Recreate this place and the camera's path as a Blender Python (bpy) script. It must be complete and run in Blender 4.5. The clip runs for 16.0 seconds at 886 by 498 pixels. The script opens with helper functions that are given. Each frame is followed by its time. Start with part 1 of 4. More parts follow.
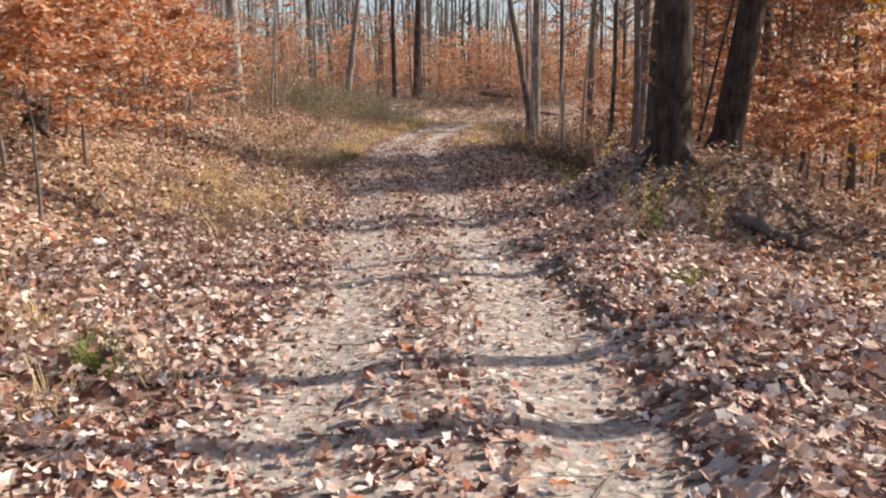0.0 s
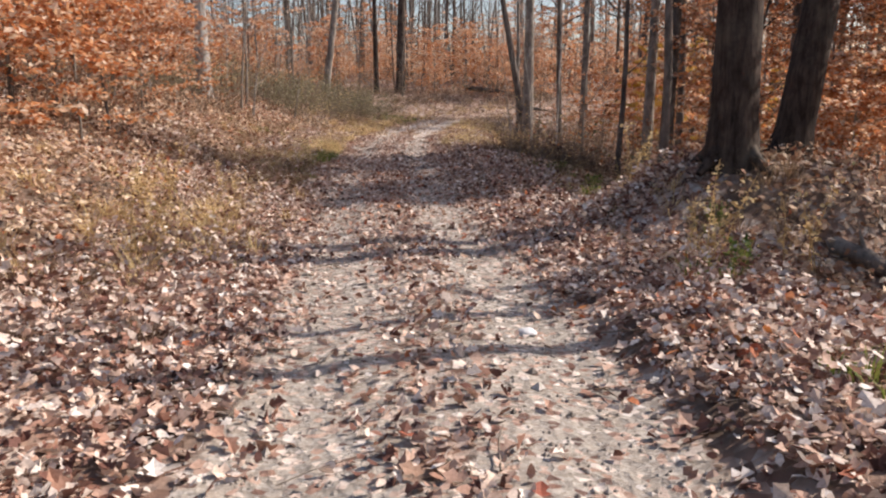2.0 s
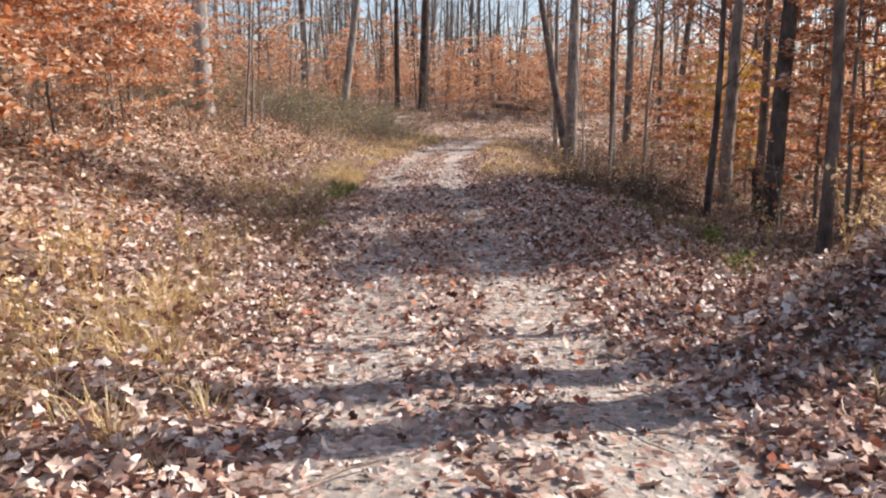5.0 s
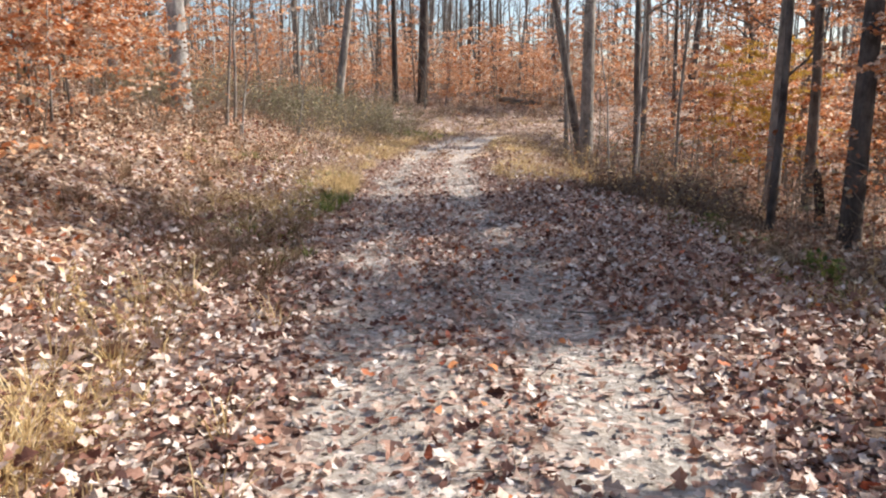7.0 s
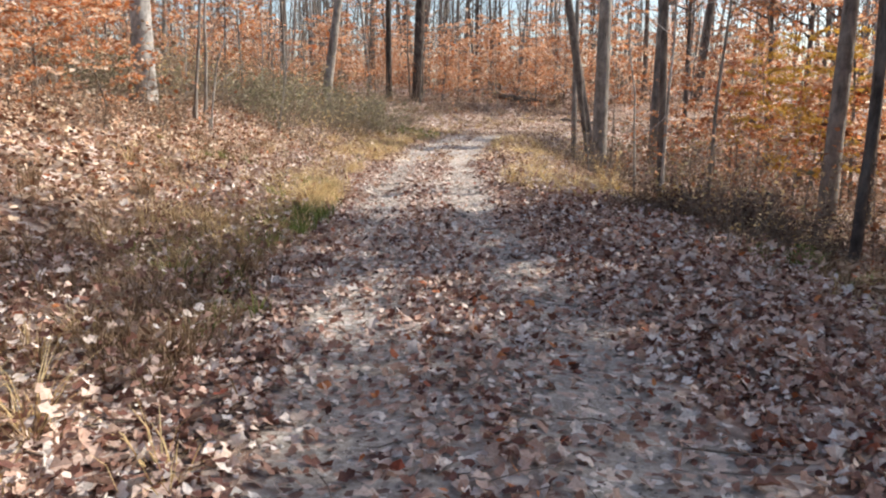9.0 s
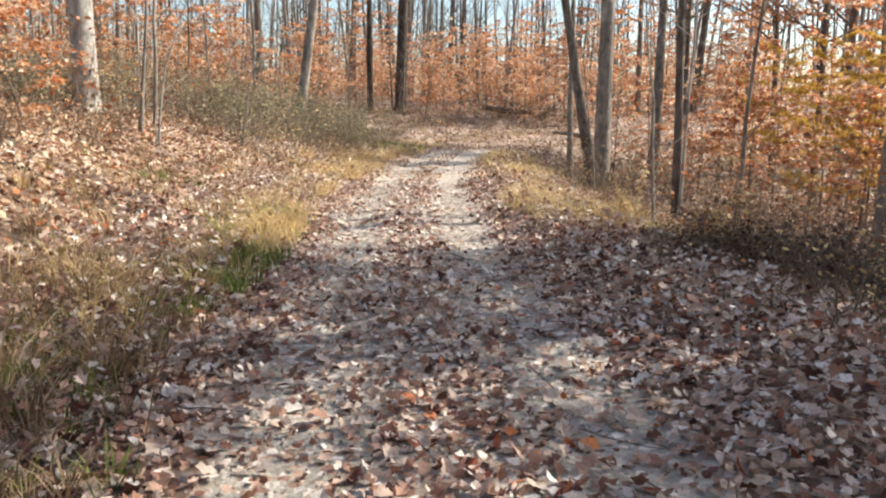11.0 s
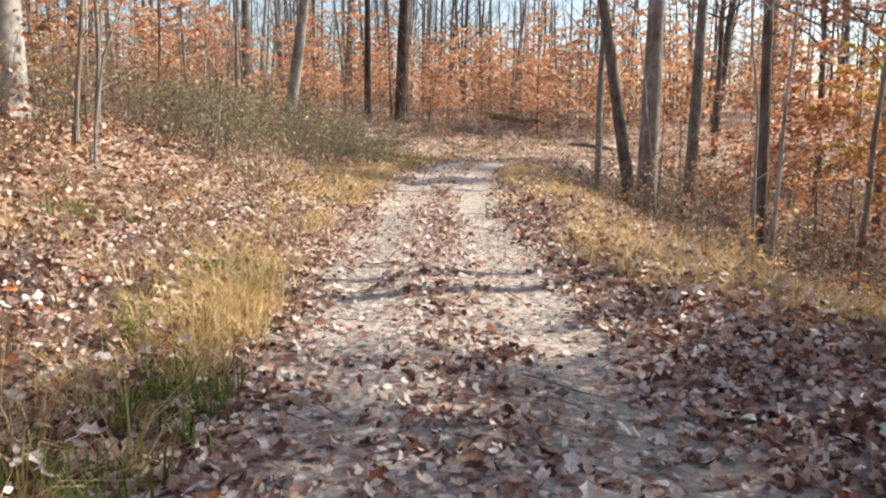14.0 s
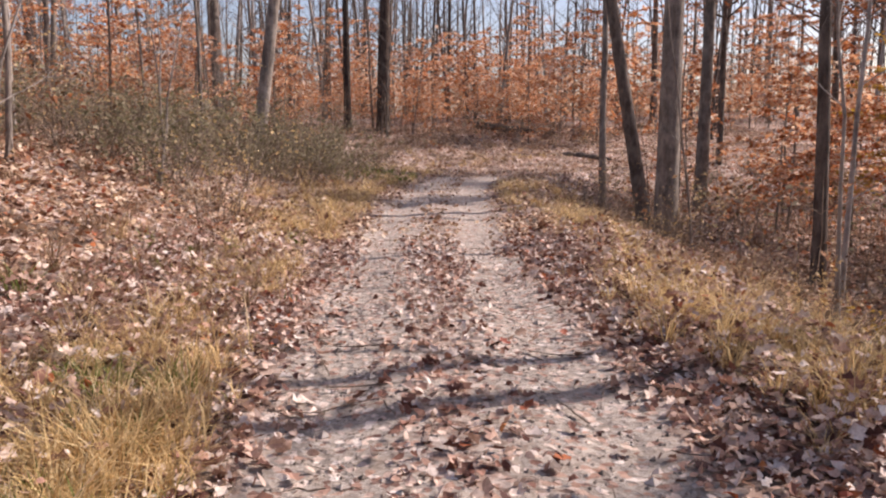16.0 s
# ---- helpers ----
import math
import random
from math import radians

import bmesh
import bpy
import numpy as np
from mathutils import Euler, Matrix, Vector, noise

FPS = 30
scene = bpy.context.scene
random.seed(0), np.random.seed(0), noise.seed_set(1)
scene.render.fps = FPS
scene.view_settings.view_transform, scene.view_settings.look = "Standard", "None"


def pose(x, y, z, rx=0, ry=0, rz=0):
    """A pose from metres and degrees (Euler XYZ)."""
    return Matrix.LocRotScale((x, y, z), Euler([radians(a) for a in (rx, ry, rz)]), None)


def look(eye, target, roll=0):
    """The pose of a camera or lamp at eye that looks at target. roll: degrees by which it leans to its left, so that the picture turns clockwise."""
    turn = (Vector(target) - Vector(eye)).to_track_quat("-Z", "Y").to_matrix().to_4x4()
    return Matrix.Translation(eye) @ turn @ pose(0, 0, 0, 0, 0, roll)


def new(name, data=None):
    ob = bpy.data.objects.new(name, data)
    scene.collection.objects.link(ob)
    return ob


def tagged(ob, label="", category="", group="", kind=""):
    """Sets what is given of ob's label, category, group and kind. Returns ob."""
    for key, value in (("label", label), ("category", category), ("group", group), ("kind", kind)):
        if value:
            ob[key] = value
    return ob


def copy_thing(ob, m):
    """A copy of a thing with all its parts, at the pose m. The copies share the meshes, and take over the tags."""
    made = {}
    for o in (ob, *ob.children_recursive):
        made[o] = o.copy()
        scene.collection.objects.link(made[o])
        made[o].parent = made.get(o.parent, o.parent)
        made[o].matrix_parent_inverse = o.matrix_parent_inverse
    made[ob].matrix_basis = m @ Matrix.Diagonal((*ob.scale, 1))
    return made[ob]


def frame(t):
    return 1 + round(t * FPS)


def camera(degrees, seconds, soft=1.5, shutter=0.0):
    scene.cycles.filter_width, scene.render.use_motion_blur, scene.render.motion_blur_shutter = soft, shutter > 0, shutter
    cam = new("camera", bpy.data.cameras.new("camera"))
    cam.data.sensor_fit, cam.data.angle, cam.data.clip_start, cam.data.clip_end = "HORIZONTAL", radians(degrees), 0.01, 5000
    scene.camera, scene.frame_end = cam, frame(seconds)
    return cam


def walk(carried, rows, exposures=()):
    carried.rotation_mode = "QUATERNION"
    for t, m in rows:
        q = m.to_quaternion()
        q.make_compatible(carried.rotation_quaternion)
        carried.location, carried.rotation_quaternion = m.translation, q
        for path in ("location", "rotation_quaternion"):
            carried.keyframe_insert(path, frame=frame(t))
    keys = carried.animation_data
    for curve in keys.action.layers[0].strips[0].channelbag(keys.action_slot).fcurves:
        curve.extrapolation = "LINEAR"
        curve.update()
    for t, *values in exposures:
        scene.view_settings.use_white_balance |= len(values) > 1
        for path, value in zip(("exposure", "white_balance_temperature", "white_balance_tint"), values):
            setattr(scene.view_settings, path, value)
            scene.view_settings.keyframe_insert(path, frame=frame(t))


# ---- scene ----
cam = camera(57.3, 16.0, soft=2.15)
PATH = [
    (0, (0.047, 0.082, 1.469), (0.041, 2.049, 1.106), -0.5),
    (0.5, (-0.047, 0.654, 1.485), (0.002, 2.62, 1.119), -0.1),
    (1, (-0.056, 1.319, 1.47), (-0.026, 3.283, 1.094), -0.2),
    (1.5, (-0.113, 1.974, 1.42), (-0.088, 3.939, 1.044), -0.0),
    (2, (-0.138, 2.578, 1.396), (-0.099, 4.542, 1.023), -0.3),
    (2.5, (-0.179, 3.249, 1.398), (-0.166, 5.213, 1.022), 0.0),
    (3, (-0.257, 3.913, 1.414), (-0.23, 5.877, 1.036), 0.4),
    (3.5, (-0.301, 4.551, 1.436), (-0.274, 6.516, 1.063), 0.3),
    (4, (-0.409, 5.195, 1.428), (-0.4, 7.163, 1.072), 0.4),
    (6.3, (-0.774, 8.113, 1.413), (-0.773, 10.086, 1.088), -0.1),
    (6.5, (-0.789, 8.382, 1.423), (-0.792, 10.354, 1.09), -0.0),
    (7, (-0.829, 8.985, 1.412), (-0.823, 10.955, 1.067), -0.4),
    (7.5, (-0.882, 9.552, 1.45), (-0.906, 11.52, 1.096), -0.5),
    (8, (-0.969, 10.198, 1.438), (-0.974, 12.167, 1.085), -0.2),
    (10.3, (-0.978, 13.259, 1.271), (-0.916, 15.228, 0.924), 1.1),
    (10.5, (-0.984, 13.468, 1.288), (-0.914, 15.438, 0.953), 1.1),
    (11, (-1.014, 14.072, 1.311), (-0.946, 16.045, 0.991), 0.5),
    (11.5, (-1.085, 14.607, 1.311), (-1.033, 16.584, 1.011), 0.6),
    (12, (-1.131, 15.209, 1.294), (-1.066, 17.187, 1.004), 0.6),
    (12.5, (-1.182, 15.846, 1.31), (-1.136, 17.825, 1.026), 0.7),
    (13, (-1.25, 16.46, 1.334), (-1.191, 18.439, 1.049), 0.7),
    (13.5, (-1.329, 17.122, 1.332), (-1.253, 19.099, 1.038), 0.6),
    (14, (-1.373, 17.735, 1.317), (-1.29, 19.711, 1.018), 0.8),
    (14.5, (-1.366, 18.314, 1.327), (-1.26, 20.289, 1.025), 0.4),
    (15, (-1.404, 18.92, 1.361), (-1.314, 20.895, 1.058), 0.3),
    (15.5, (-1.436, 19.527, 1.385), (-1.314, 21.502, 1.094), 0.1),
    (16, (-1.453, 20.144, 1.402), (-1.329, 22.121, 1.124), -0.1),
]
walk(cam, [(t, look(eye, target, roll)) for t, eye, target, roll in PATH], exposures=[(0.0, 0.46, 6620, 15), (2.5, 0.36, 6440, 17), (4.0, 0.51, 6370, 19), (7.0, 0.78, 6140, 11), (8.0, 0.69, 6050, 12), (10.5, 1.00, 6350, 5), (13.5, 0.90, 6440, 8), (15.0, 0.70, 6520, 14), (16.0, 0.38, 6570, 26)])

# ---- light ----
SUN_ELEVATION, SUN_AHEAD = 37.0, 15.0          # degrees above the horizon; degrees ahead of square right
world = bpy.data.worlds.new("world")
scene.world = world
world.use_nodes = True
wn = world.node_tree
sky = wn.nodes.new("ShaderNodeTexSky")
sky.sky_type, sky.sun_disc = "NISHITA", False
sky.sun_elevation, sky.sun_rotation = radians(SUN_ELEVATION), radians(90 - SUN_AHEAD)
sky.air_density, sky.dust_density = 1.0, 2.0
wn.nodes["Background"].inputs["Strength"].default_value = 0.125
wn.links.new(sky.outputs[0], wn.nodes["Background"].inputs["Color"])
sun = new("sun", bpy.data.lights.new("sun", "SUN"))
sun.data.energy, sun.data.angle, sun.data.color = 5.0, radians(0.53), (1.0, 0.94, 0.85)
e, a = radians(SUN_ELEVATION), radians(SUN_AHEAD)
sun.matrix_world = look((0, 0, 30), (-math.cos(e) * math.cos(a), -math.cos(e) * math.sin(a), 30 - math.sin(e)))


# ---- materials ----
def material(name, build, roughness=0.85, specular=0.25):
    m = bpy.data.materials.new(name)
    m.use_nodes = True
    nt = m.node_tree
    b = nt.nodes["Principled BSDF"]
    b.inputs["Roughness"].default_value = roughness
    b.inputs["Specular IOR Level"].default_value = specular
    build(nt, b)
    return m


def node(nt, kind, **sets):
    n = nt.nodes.new(kind)
    for key, value in sets.items():
        n.inputs[key.replace("_", " ")].default_value = value
    return n


def ramp(nt, source, stops, constant=False):
    n = nt.nodes.new("ShaderNodeValToRGB")
    el = n.color_ramp.elements
    while len(el) < len(stops):
        el.new(0.5)
    for slot, (at, c) in zip(el, stops):
        slot.position, slot.color = at, (*c, 1)
    if constant:
        n.color_ramp.interpolation = "CONSTANT"
    nt.links.new(source, n.inputs[0])
    return n.outputs[0]


def blend(nt, factor, a, b, how="MIX"):
    n = nt.nodes.new("ShaderNodeMix")
    n.data_type, n.blend_type = "RGBA", how
    for value, slot in ((factor, 0), (a, 6), (b, 7)):
        if isinstance(value, (int, float)):
            n.inputs[slot].default_value = value
        elif isinstance(value, tuple):
            n.inputs[slot].default_value = (*value, 1)
        else:
            nt.links.new(value, n.inputs[slot])
    return n.outputs[2]


def coords(nt, scale=(1, 1, 1)):
    c, m = nt.nodes.new("ShaderNodeTexCoord"), nt.nodes.new("ShaderNodeMapping")
    m.inputs["Scale"].default_value = scale
    nt.links.new(c.outputs["Object"], m.inputs[0])
    return m.outputs[0]


def noise_tex(nt, vec, scale, detail=4.0, rough=0.6):
    n = node(nt, "ShaderNodeTexNoise", Scale=scale, Detail=detail, Roughness=rough)
    nt.links.new(vec, n.inputs["Vector"])
    return n.outputs["Fac"]


def bump(nt, b, height, strength, distance):
    n = node(nt, "ShaderNodeBump", Strength=strength, Distance=distance)
    nt.links.new(height, n.inputs["Height"])
    nt.links.new(n.outputs[0], b.inputs["Normal"])


LITTER = [(0.0, (0.095, 0.042, 0.032)), (0.12, (0.21, 0.092, 0.063)), (0.30, (0.40, 0.225, 0.155)), (0.52, (0.57, 0.395, 0.30)),
          (0.76, (0.73, 0.585, 0.475)), (1.0, (0.86, 0.78, 0.69))]


def ground_look(nt, b):
    v = coords(nt)
    att = nt.nodes.new("ShaderNodeAttribute")
    att.attribute_name = "track"
    cells = node(nt, "ShaderNodeTexVoronoi", Scale=13.0, Randomness=1.0)
    nt.links.new(v, cells.inputs["Vector"])
    sep = nt.nodes.new("ShaderNodeSeparateColor")
    nt.links.new(cells.outputs["Color"], sep.inputs[0])
    leafy = ramp(nt, sep.outputs[0], LITTER)
    # soil, its colour deepened for the shade in the gaps between leaves
    soil = ramp(nt, noise_tex(nt, v, 2.2, 6, 0.7), [(0.3, (0.10, 0.066, 0.047)), (0.6, (0.20, 0.14, 0.10))])
    leafy = blend(nt, ramp(nt, noise_tex(nt, v, 1.1, 5, 0.65), [(0.38, (0, 0, 0)), (0.62, (0.85, 0.85, 0.85))]), soil, leafy)
    stones = node(nt, "ShaderNodeTexVoronoi", Scale=42.0)
    nt.links.new(v, stones.inputs["Vector"])
    sep2 = nt.nodes.new("ShaderNodeSeparateColor")
    nt.links.new(stones.outputs["Color"], sep2.inputs[0])
    gravel = ramp(nt, sep2.outputs[0], [(0.0, (0.235, 0.195, 0.155)), (0.5, (0.41, 0.355, 0.295)), (1.0, (0.59, 0.53, 0.455))])
    dusty = ramp(nt, noise_tex(nt, v, 5.0, 6, 0.7), [(0.35, (0.27, 0.218, 0.168)), (0.65, (0.50, 0.435, 0.36))])
    gravel = blend(nt, 0.55, gravel, dusty)
    crumbs = node(nt, "ShaderNodeTexVoronoi", Scale=24.0)
    nt.links.new(v, crumbs.inputs["Vector"])
    sep3 = nt.nodes.new("ShaderNodeSeparateColor")
    nt.links.new(crumbs.outputs["Color"], sep3.inputs[0])
    bits = ramp(nt, sep3.outputs[1], [(0.0, (0.8, 0.8, 0.8)), (0.3, (0, 0, 0))], True)
    gravel = blend(nt, bits, gravel, ramp(nt, sep3.outputs[0], LITTER))
    m = nt.nodes.new("ShaderNodeMath")
    m.operation = "MULTIPLY_ADD"
    nt.links.new(noise_tex(nt, v, 3.5, 5, 0.7), m.inputs[0])
    m.inputs[1].default_value = 1.1
    m2 = nt.nodes.new("ShaderNodeMath")
    m2.operation = "SUBTRACT"
    nt.links.new(att.outputs["Fac"], m2.inputs[0])
    m2.inputs[1].default_value = 0.55
    nt.links.new(m2.outputs[0], m.inputs[2])
    mask = ramp(nt, m.outputs[0], [(0.42, (0, 0, 0)), (0.62, (1, 1, 1))])
    nt.links.new(blend(nt, mask, leafy, gravel), b.inputs["Base Color"])
    h = nt.nodes.new("ShaderNodeMath")
    h.operation = "ADD"
    nt.links.new(cells.outputs["Distance"], h.inputs[0])
    nt.links.new(noise_tex(nt, v, 25.0, 5, 0.75), h.inputs[1])
    bump(nt, b, h.outputs[0], 0.9, 0.03)


def bark_look(dark, light, patch, stretch=0.22, grain=9.0):
    def build(nt, b):
        v = coords(nt, (1, 1, stretch))
        g = noise_tex(nt, v, grain, 6, 0.7)
        base = ramp(nt, g, [(0.32, dark), (0.68, light)])
        p = noise_tex(nt, coords(nt), 1.7, 4, 0.6)
        base = blend(nt, ramp(nt, p, [(0.5, (0, 0, 0)), (0.68, (0.7, 0.7, 0.7))]), base, patch)
        blots = noise_tex(nt, coords(nt, (1, 1, 0.6)), 5.5, 5, 0.7)
        base = blend(nt, 1.0, base, ramp(nt, blots, [(0.36, (0.62, 0.60, 0.58)), (0.5, (1, 1, 1)), (0.66, (1.3, 1.28, 1.22))]), "MULTIPLY")
        info = nt.nodes.new("ShaderNodeObjectInfo")
        vary = ramp(nt, info.outputs["Random"], [(0.0, (0.72, 0.70, 0.68)), (1.0, (1.15, 1.12, 1.1))])
        nt.links.new(blend(nt, 1.0, base, vary, "MULTIPLY"), b.inputs["Base Color"])
        bump(nt, b, g, 1.0, 0.035)
    return build


def leaf_look(stops, through_light=0.45):
    def build(nt, b):
        geo = nt.nodes.new("ShaderNodeNewGeometry")
        col = ramp(nt, geo.outputs["Random Per Island"], stops)
        spots = ramp(nt, noise_tex(nt, coords(nt), 60.0, 3, 0.6), [(0.3, (0.72, 0.68, 0.64)), (0.6, (1, 1, 1))])
        col = blend(nt, 1.0, col, spots, "MULTIPLY")
        nt.links.new(col, b.inputs["Base Color"])
        if through_light:
            tr, mix = nt.nodes.new("ShaderNodeBsdfTranslucent"), nt.nodes.new("ShaderNodeMixShader")
            nt.links.new(col, tr.inputs["Color"])
            mix.inputs[0].default_value = through_light
            nt.links.new(b.outputs[0], mix.inputs[1])
            nt.links.new(tr.outputs[0], mix.inputs[2])
            nt.links.new(mix.outputs[0], nt.nodes["Material Output"].inputs["Surface"])
    return build


GROUND = material("forest_ground", ground_look, 0.95, 0.15)
BARK_OAK = material("oak_bark", bark_look((0.02, 0.015, 0.013), (0.115, 0.088, 0.072), (0.12, 0.108, 0.088), 0.16, 15.0), 0.95, 0.1)
BARK_MID = material("brown_bark", bark_look((0.07, 0.058, 0.05), (0.22, 0.185, 0.158), (0.24, 0.215, 0.185)), 0.95, 0.1)
BARK_GREY = material("grey_bark", bark_look((0.12, 0.105, 0.09), (0.30, 0.265, 0.225), (0.36, 0.33, 0.29)), 0.9, 0.15)
BARK_PALE = material("beech_bark", bark_look((0.27, 0.25, 0.225), (0.46, 0.43, 0.39), (0.55, 0.53, 0.49), 0.6, 5.0), 0.85, 0.2)
TWIG = material("twig_bark", bark_look((0.15, 0.118, 0.09), (0.34, 0.275, 0.215), (0.30, 0.25, 0.20)), 0.9, 0.15)
BANK = material("bank_leaf", leaf_look([(0, (0.13, 0.065, 0.042)), (0.25, (0.33, 0.175, 0.105)), (0.5, (0.53, 0.34, 0.215)), (0.78, (0.70, 0.53, 0.365)), (1, (0.83, 0.70, 0.53))], 0.12), 0.8, 0.25)
FALLEN = material("fallen_leaf", leaf_look(LITTER, 0.12), 0.75, 0.3)
RUSTY = material("red_fallen_leaf", leaf_look([(0, (0.26, 0.065, 0.035)), (0.5, (0.48, 0.15, 0.06)), (1, (0.68, 0.27, 0.09))], 0.15), 0.7, 0.3)
ORANGE = material("beech_leaf", leaf_look([(0, (0.33, 0.105, 0.04)), (0.28, (0.63, 0.245, 0.095)), (0.54, (0.78, 0.42, 0.205)), (0.8, (0.87, 0.65, 0.45)), (1, (0.92, 0.82, 0.68))], 0.58), 0.7, 0.25)
RUSSET = material("russet_leaf", leaf_look([(0, (0.20, 0.075, 0.035)), (0.4, (0.36, 0.14, 0.06)), (0.8, (0.52, 0.23, 0.10)), (1, (0.62, 0.36, 0.20))], 0.3), 0.75, 0.2)
YELLOW = material("yellow_leaf", leaf_look([(0, (0.48, 0.25, 0.05)), (1, (0.66, 0.45, 0.08))], 0.5), 0.7, 0.25)
STRAW = material("dry_grass", leaf_look([(0, (0.42, 0.275, 0.12)), (0.4, (0.67, 0.485, 0.235)), (0.8, (0.87, 0.67, 0.335)), (1, (0.92, 0.78, 0.47))], 0.4), 0.8, 0.2)
BROWNWEED = material("dead_weed", leaf_look([(0, (0.14, 0.085, 0.05)), (0.5, (0.31, 0.205, 0.12)), (1, (0.50, 0.365, 0.225))], 0.25), 0.85, 0.2)
# dead weed leaves in a darker colour that stands in for shade
SHADED_WEED = material("shaded_weed", leaf_look([(0, (0.09, 0.052, 0.036)), (0.5, (0.21, 0.13, 0.085)), (1, (0.36, 0.24, 0.155))], 0.25), 0.85, 0.2)
OLIVE = material("olive_leaf", leaf_look([(0, (0.14, 0.13, 0.066)), (0.5, (0.30, 0.272, 0.155)), (1, (0.53, 0.465, 0.32))], 0.4), 0.8, 0.2)


def single_look(stops):
    def build(nt, b):
        info = nt.nodes.new("ShaderNodeObjectInfo")
        col = ramp(nt, info.outputs["Random"], stops)
        spots = ramp(nt, noise_tex(nt, coords(nt), 60.0, 3, 0.6), [(0.3, (0.7, 0.65, 0.6)), (0.6, (1, 1, 1))])
        nt.links.new(blend(nt, 1.0, col, spots, "MULTIPLY"), b.inputs["Base Color"])
    return build


SINGLE_RED = material("single_red_leaf", single_look([(0, (0.26, 0.07, 0.04)), (1, (0.46, 0.15, 0.055))]), 0.7, 0.3)
SINGLE_TAN = material("single_tan_leaf", single_look([(0, (0.34, 0.20, 0.13)), (1, (0.66, 0.54, 0.43))]), 0.7, 0.3)
GREEN = material("green_weed", leaf_look([(0, (0.08, 0.12, 0.025)), (0.6, (0.22, 0.27, 0.06)), (1, (0.36, 0.36, 0.10))], 0.4), 0.7, 0.3)
PEBBLE = material("pebble", leaf_look([(0, (0.17, 0.14, 0.115)), (0.5, (0.33, 0.28, 0.235)), (1, (0.52, 0.47, 0.41))], 0), 0.85, 0.25)
PAPER = material("pale_stone", lambda nt, b: nt.links.new(ramp(nt, noise_tex(nt, coords(nt), 30.0), [(0.3, (0.55, 0.53, 0.5)), (0.7, (0.78, 0.76, 0.73))]), b.inputs["Base Color"]), 0.8)

# ---- the lie of the land ----
rng = np.random.default_rng(7)
LATTICE = np.random.default_rng(3).random((256, 256))


def rough(x, y, size):
    """Smooth value noise in -1..1, with features of that size in metres."""
    u, v = np.asarray(x, float) / size + 60.3, np.asarray(y, float) / size + 41.7
    i, j = np.floor(u).astype(int), np.floor(v).astype(int)
    f, g = u - i, v - j
    f, g = f * f * (3 - 2 * f), g * g * (3 - 2 * g)
    L = lambda p, q: LATTICE[p % 256, q % 256]
    return 2 * ((L(i, j) * (1 - f) + L(i + 1, j) * f) * (1 - g) + (L(i, j + 1) * (1 - f) + L(i + 1, j + 1) * f) * g) - 1


LINE_Y = [-10, 0, 6, 10, 14, 18, 23, 26, 30, 35, 40, 44, 46.5, 48.5, 50, 52, 55, 60, 200]
LINE_X = [0.3, 0.1, -0.05, -0.28, -0.6, -0.85, -1.08, -1.1, -1.0, -0.65, -0.2, 0.35, 1.1, 2.6, 4.8, 9, 17, 34, 500]


def centre(y):
    return np.interp(y, LINE_Y, LINE_X)


def beside(x, y):
    """Signed distance from the middle of the track, square to it."""
    slope = (centre(np.asarray(y) + 0.6) - centre(np.asarray(y) - 0.6)) / 1.2
    return (x - centre(y)) / np.sqrt(1 + slope ** 2)


def ground(x, y):
    x, y = np.asarray(x, float), np.asarray(y, float)
    d = beside(x, y)
    z = np.interp(y, [0, 7, 12.3, 15, 19, 23, 27, 36, 44, 49, 58, 75, 110, 300], [0, -0.05, -0.16, -0.12, -0.05, -0.04, 0.0, 0.0, -0.02, 0.1, 1.35, 2.6, 4, 6])
    left = np.interp(-d, [1.3, 1.8, 3, 5.2, 8, 14, 30, 200], [0, 0.03, 0.2, 1.05, 1.6, 2.5, 4.0, 8.0])
    left = left * np.interp(y, [-5, 6, 14, 20, 42, 52, 60], [0.6, 0.8, 0.9, 1.0, 1.0, 0.3, 0.0])
    right = np.interp(d, [1.3, 1.7, 2.5, 4, 5.2, 8, 25, 200], [0, 0.07, 0.0, -0.55, -0.75, -1.0, -3.0, -5.5])
    right = right * np.interp(y, [0, 15, 26, 60], [0.3, 0.35, 1.0, 1.0])
    z = z + left + right
    z = z + 0.92 * np.exp(-(((x - 3.75) / 1.65) ** 2 + ((y - 11.9) / 1.65) ** 2) ** 2)
    lip = np.clip((d - 1.08) / 0.2, 0, 1) * np.interp(d, [1.3, 2.2, 3.2], [1, 0.7, 0]) * np.interp(y, [-3, 1, 8, 11], [0, 1, 0.8, 0])
    z = z + 0.13 * lip * (1 + 0.4 * rough(x, y, 0.6))
    off = np.clip((np.abs(d) - 1.2) / 2.0, 0, 1)
    z = z + off * (0.12 * rough(x, y, 2.6) + 0.06 * rough(x, y, 0.9)) + 0.018 * rough(x, y, 0.45)
    z = z - 0.035 * np.exp(-((np.abs(d) - 0.72) / 0.28) ** 2)
    return z


def gz(x, y):
    return float(ground(x, y))


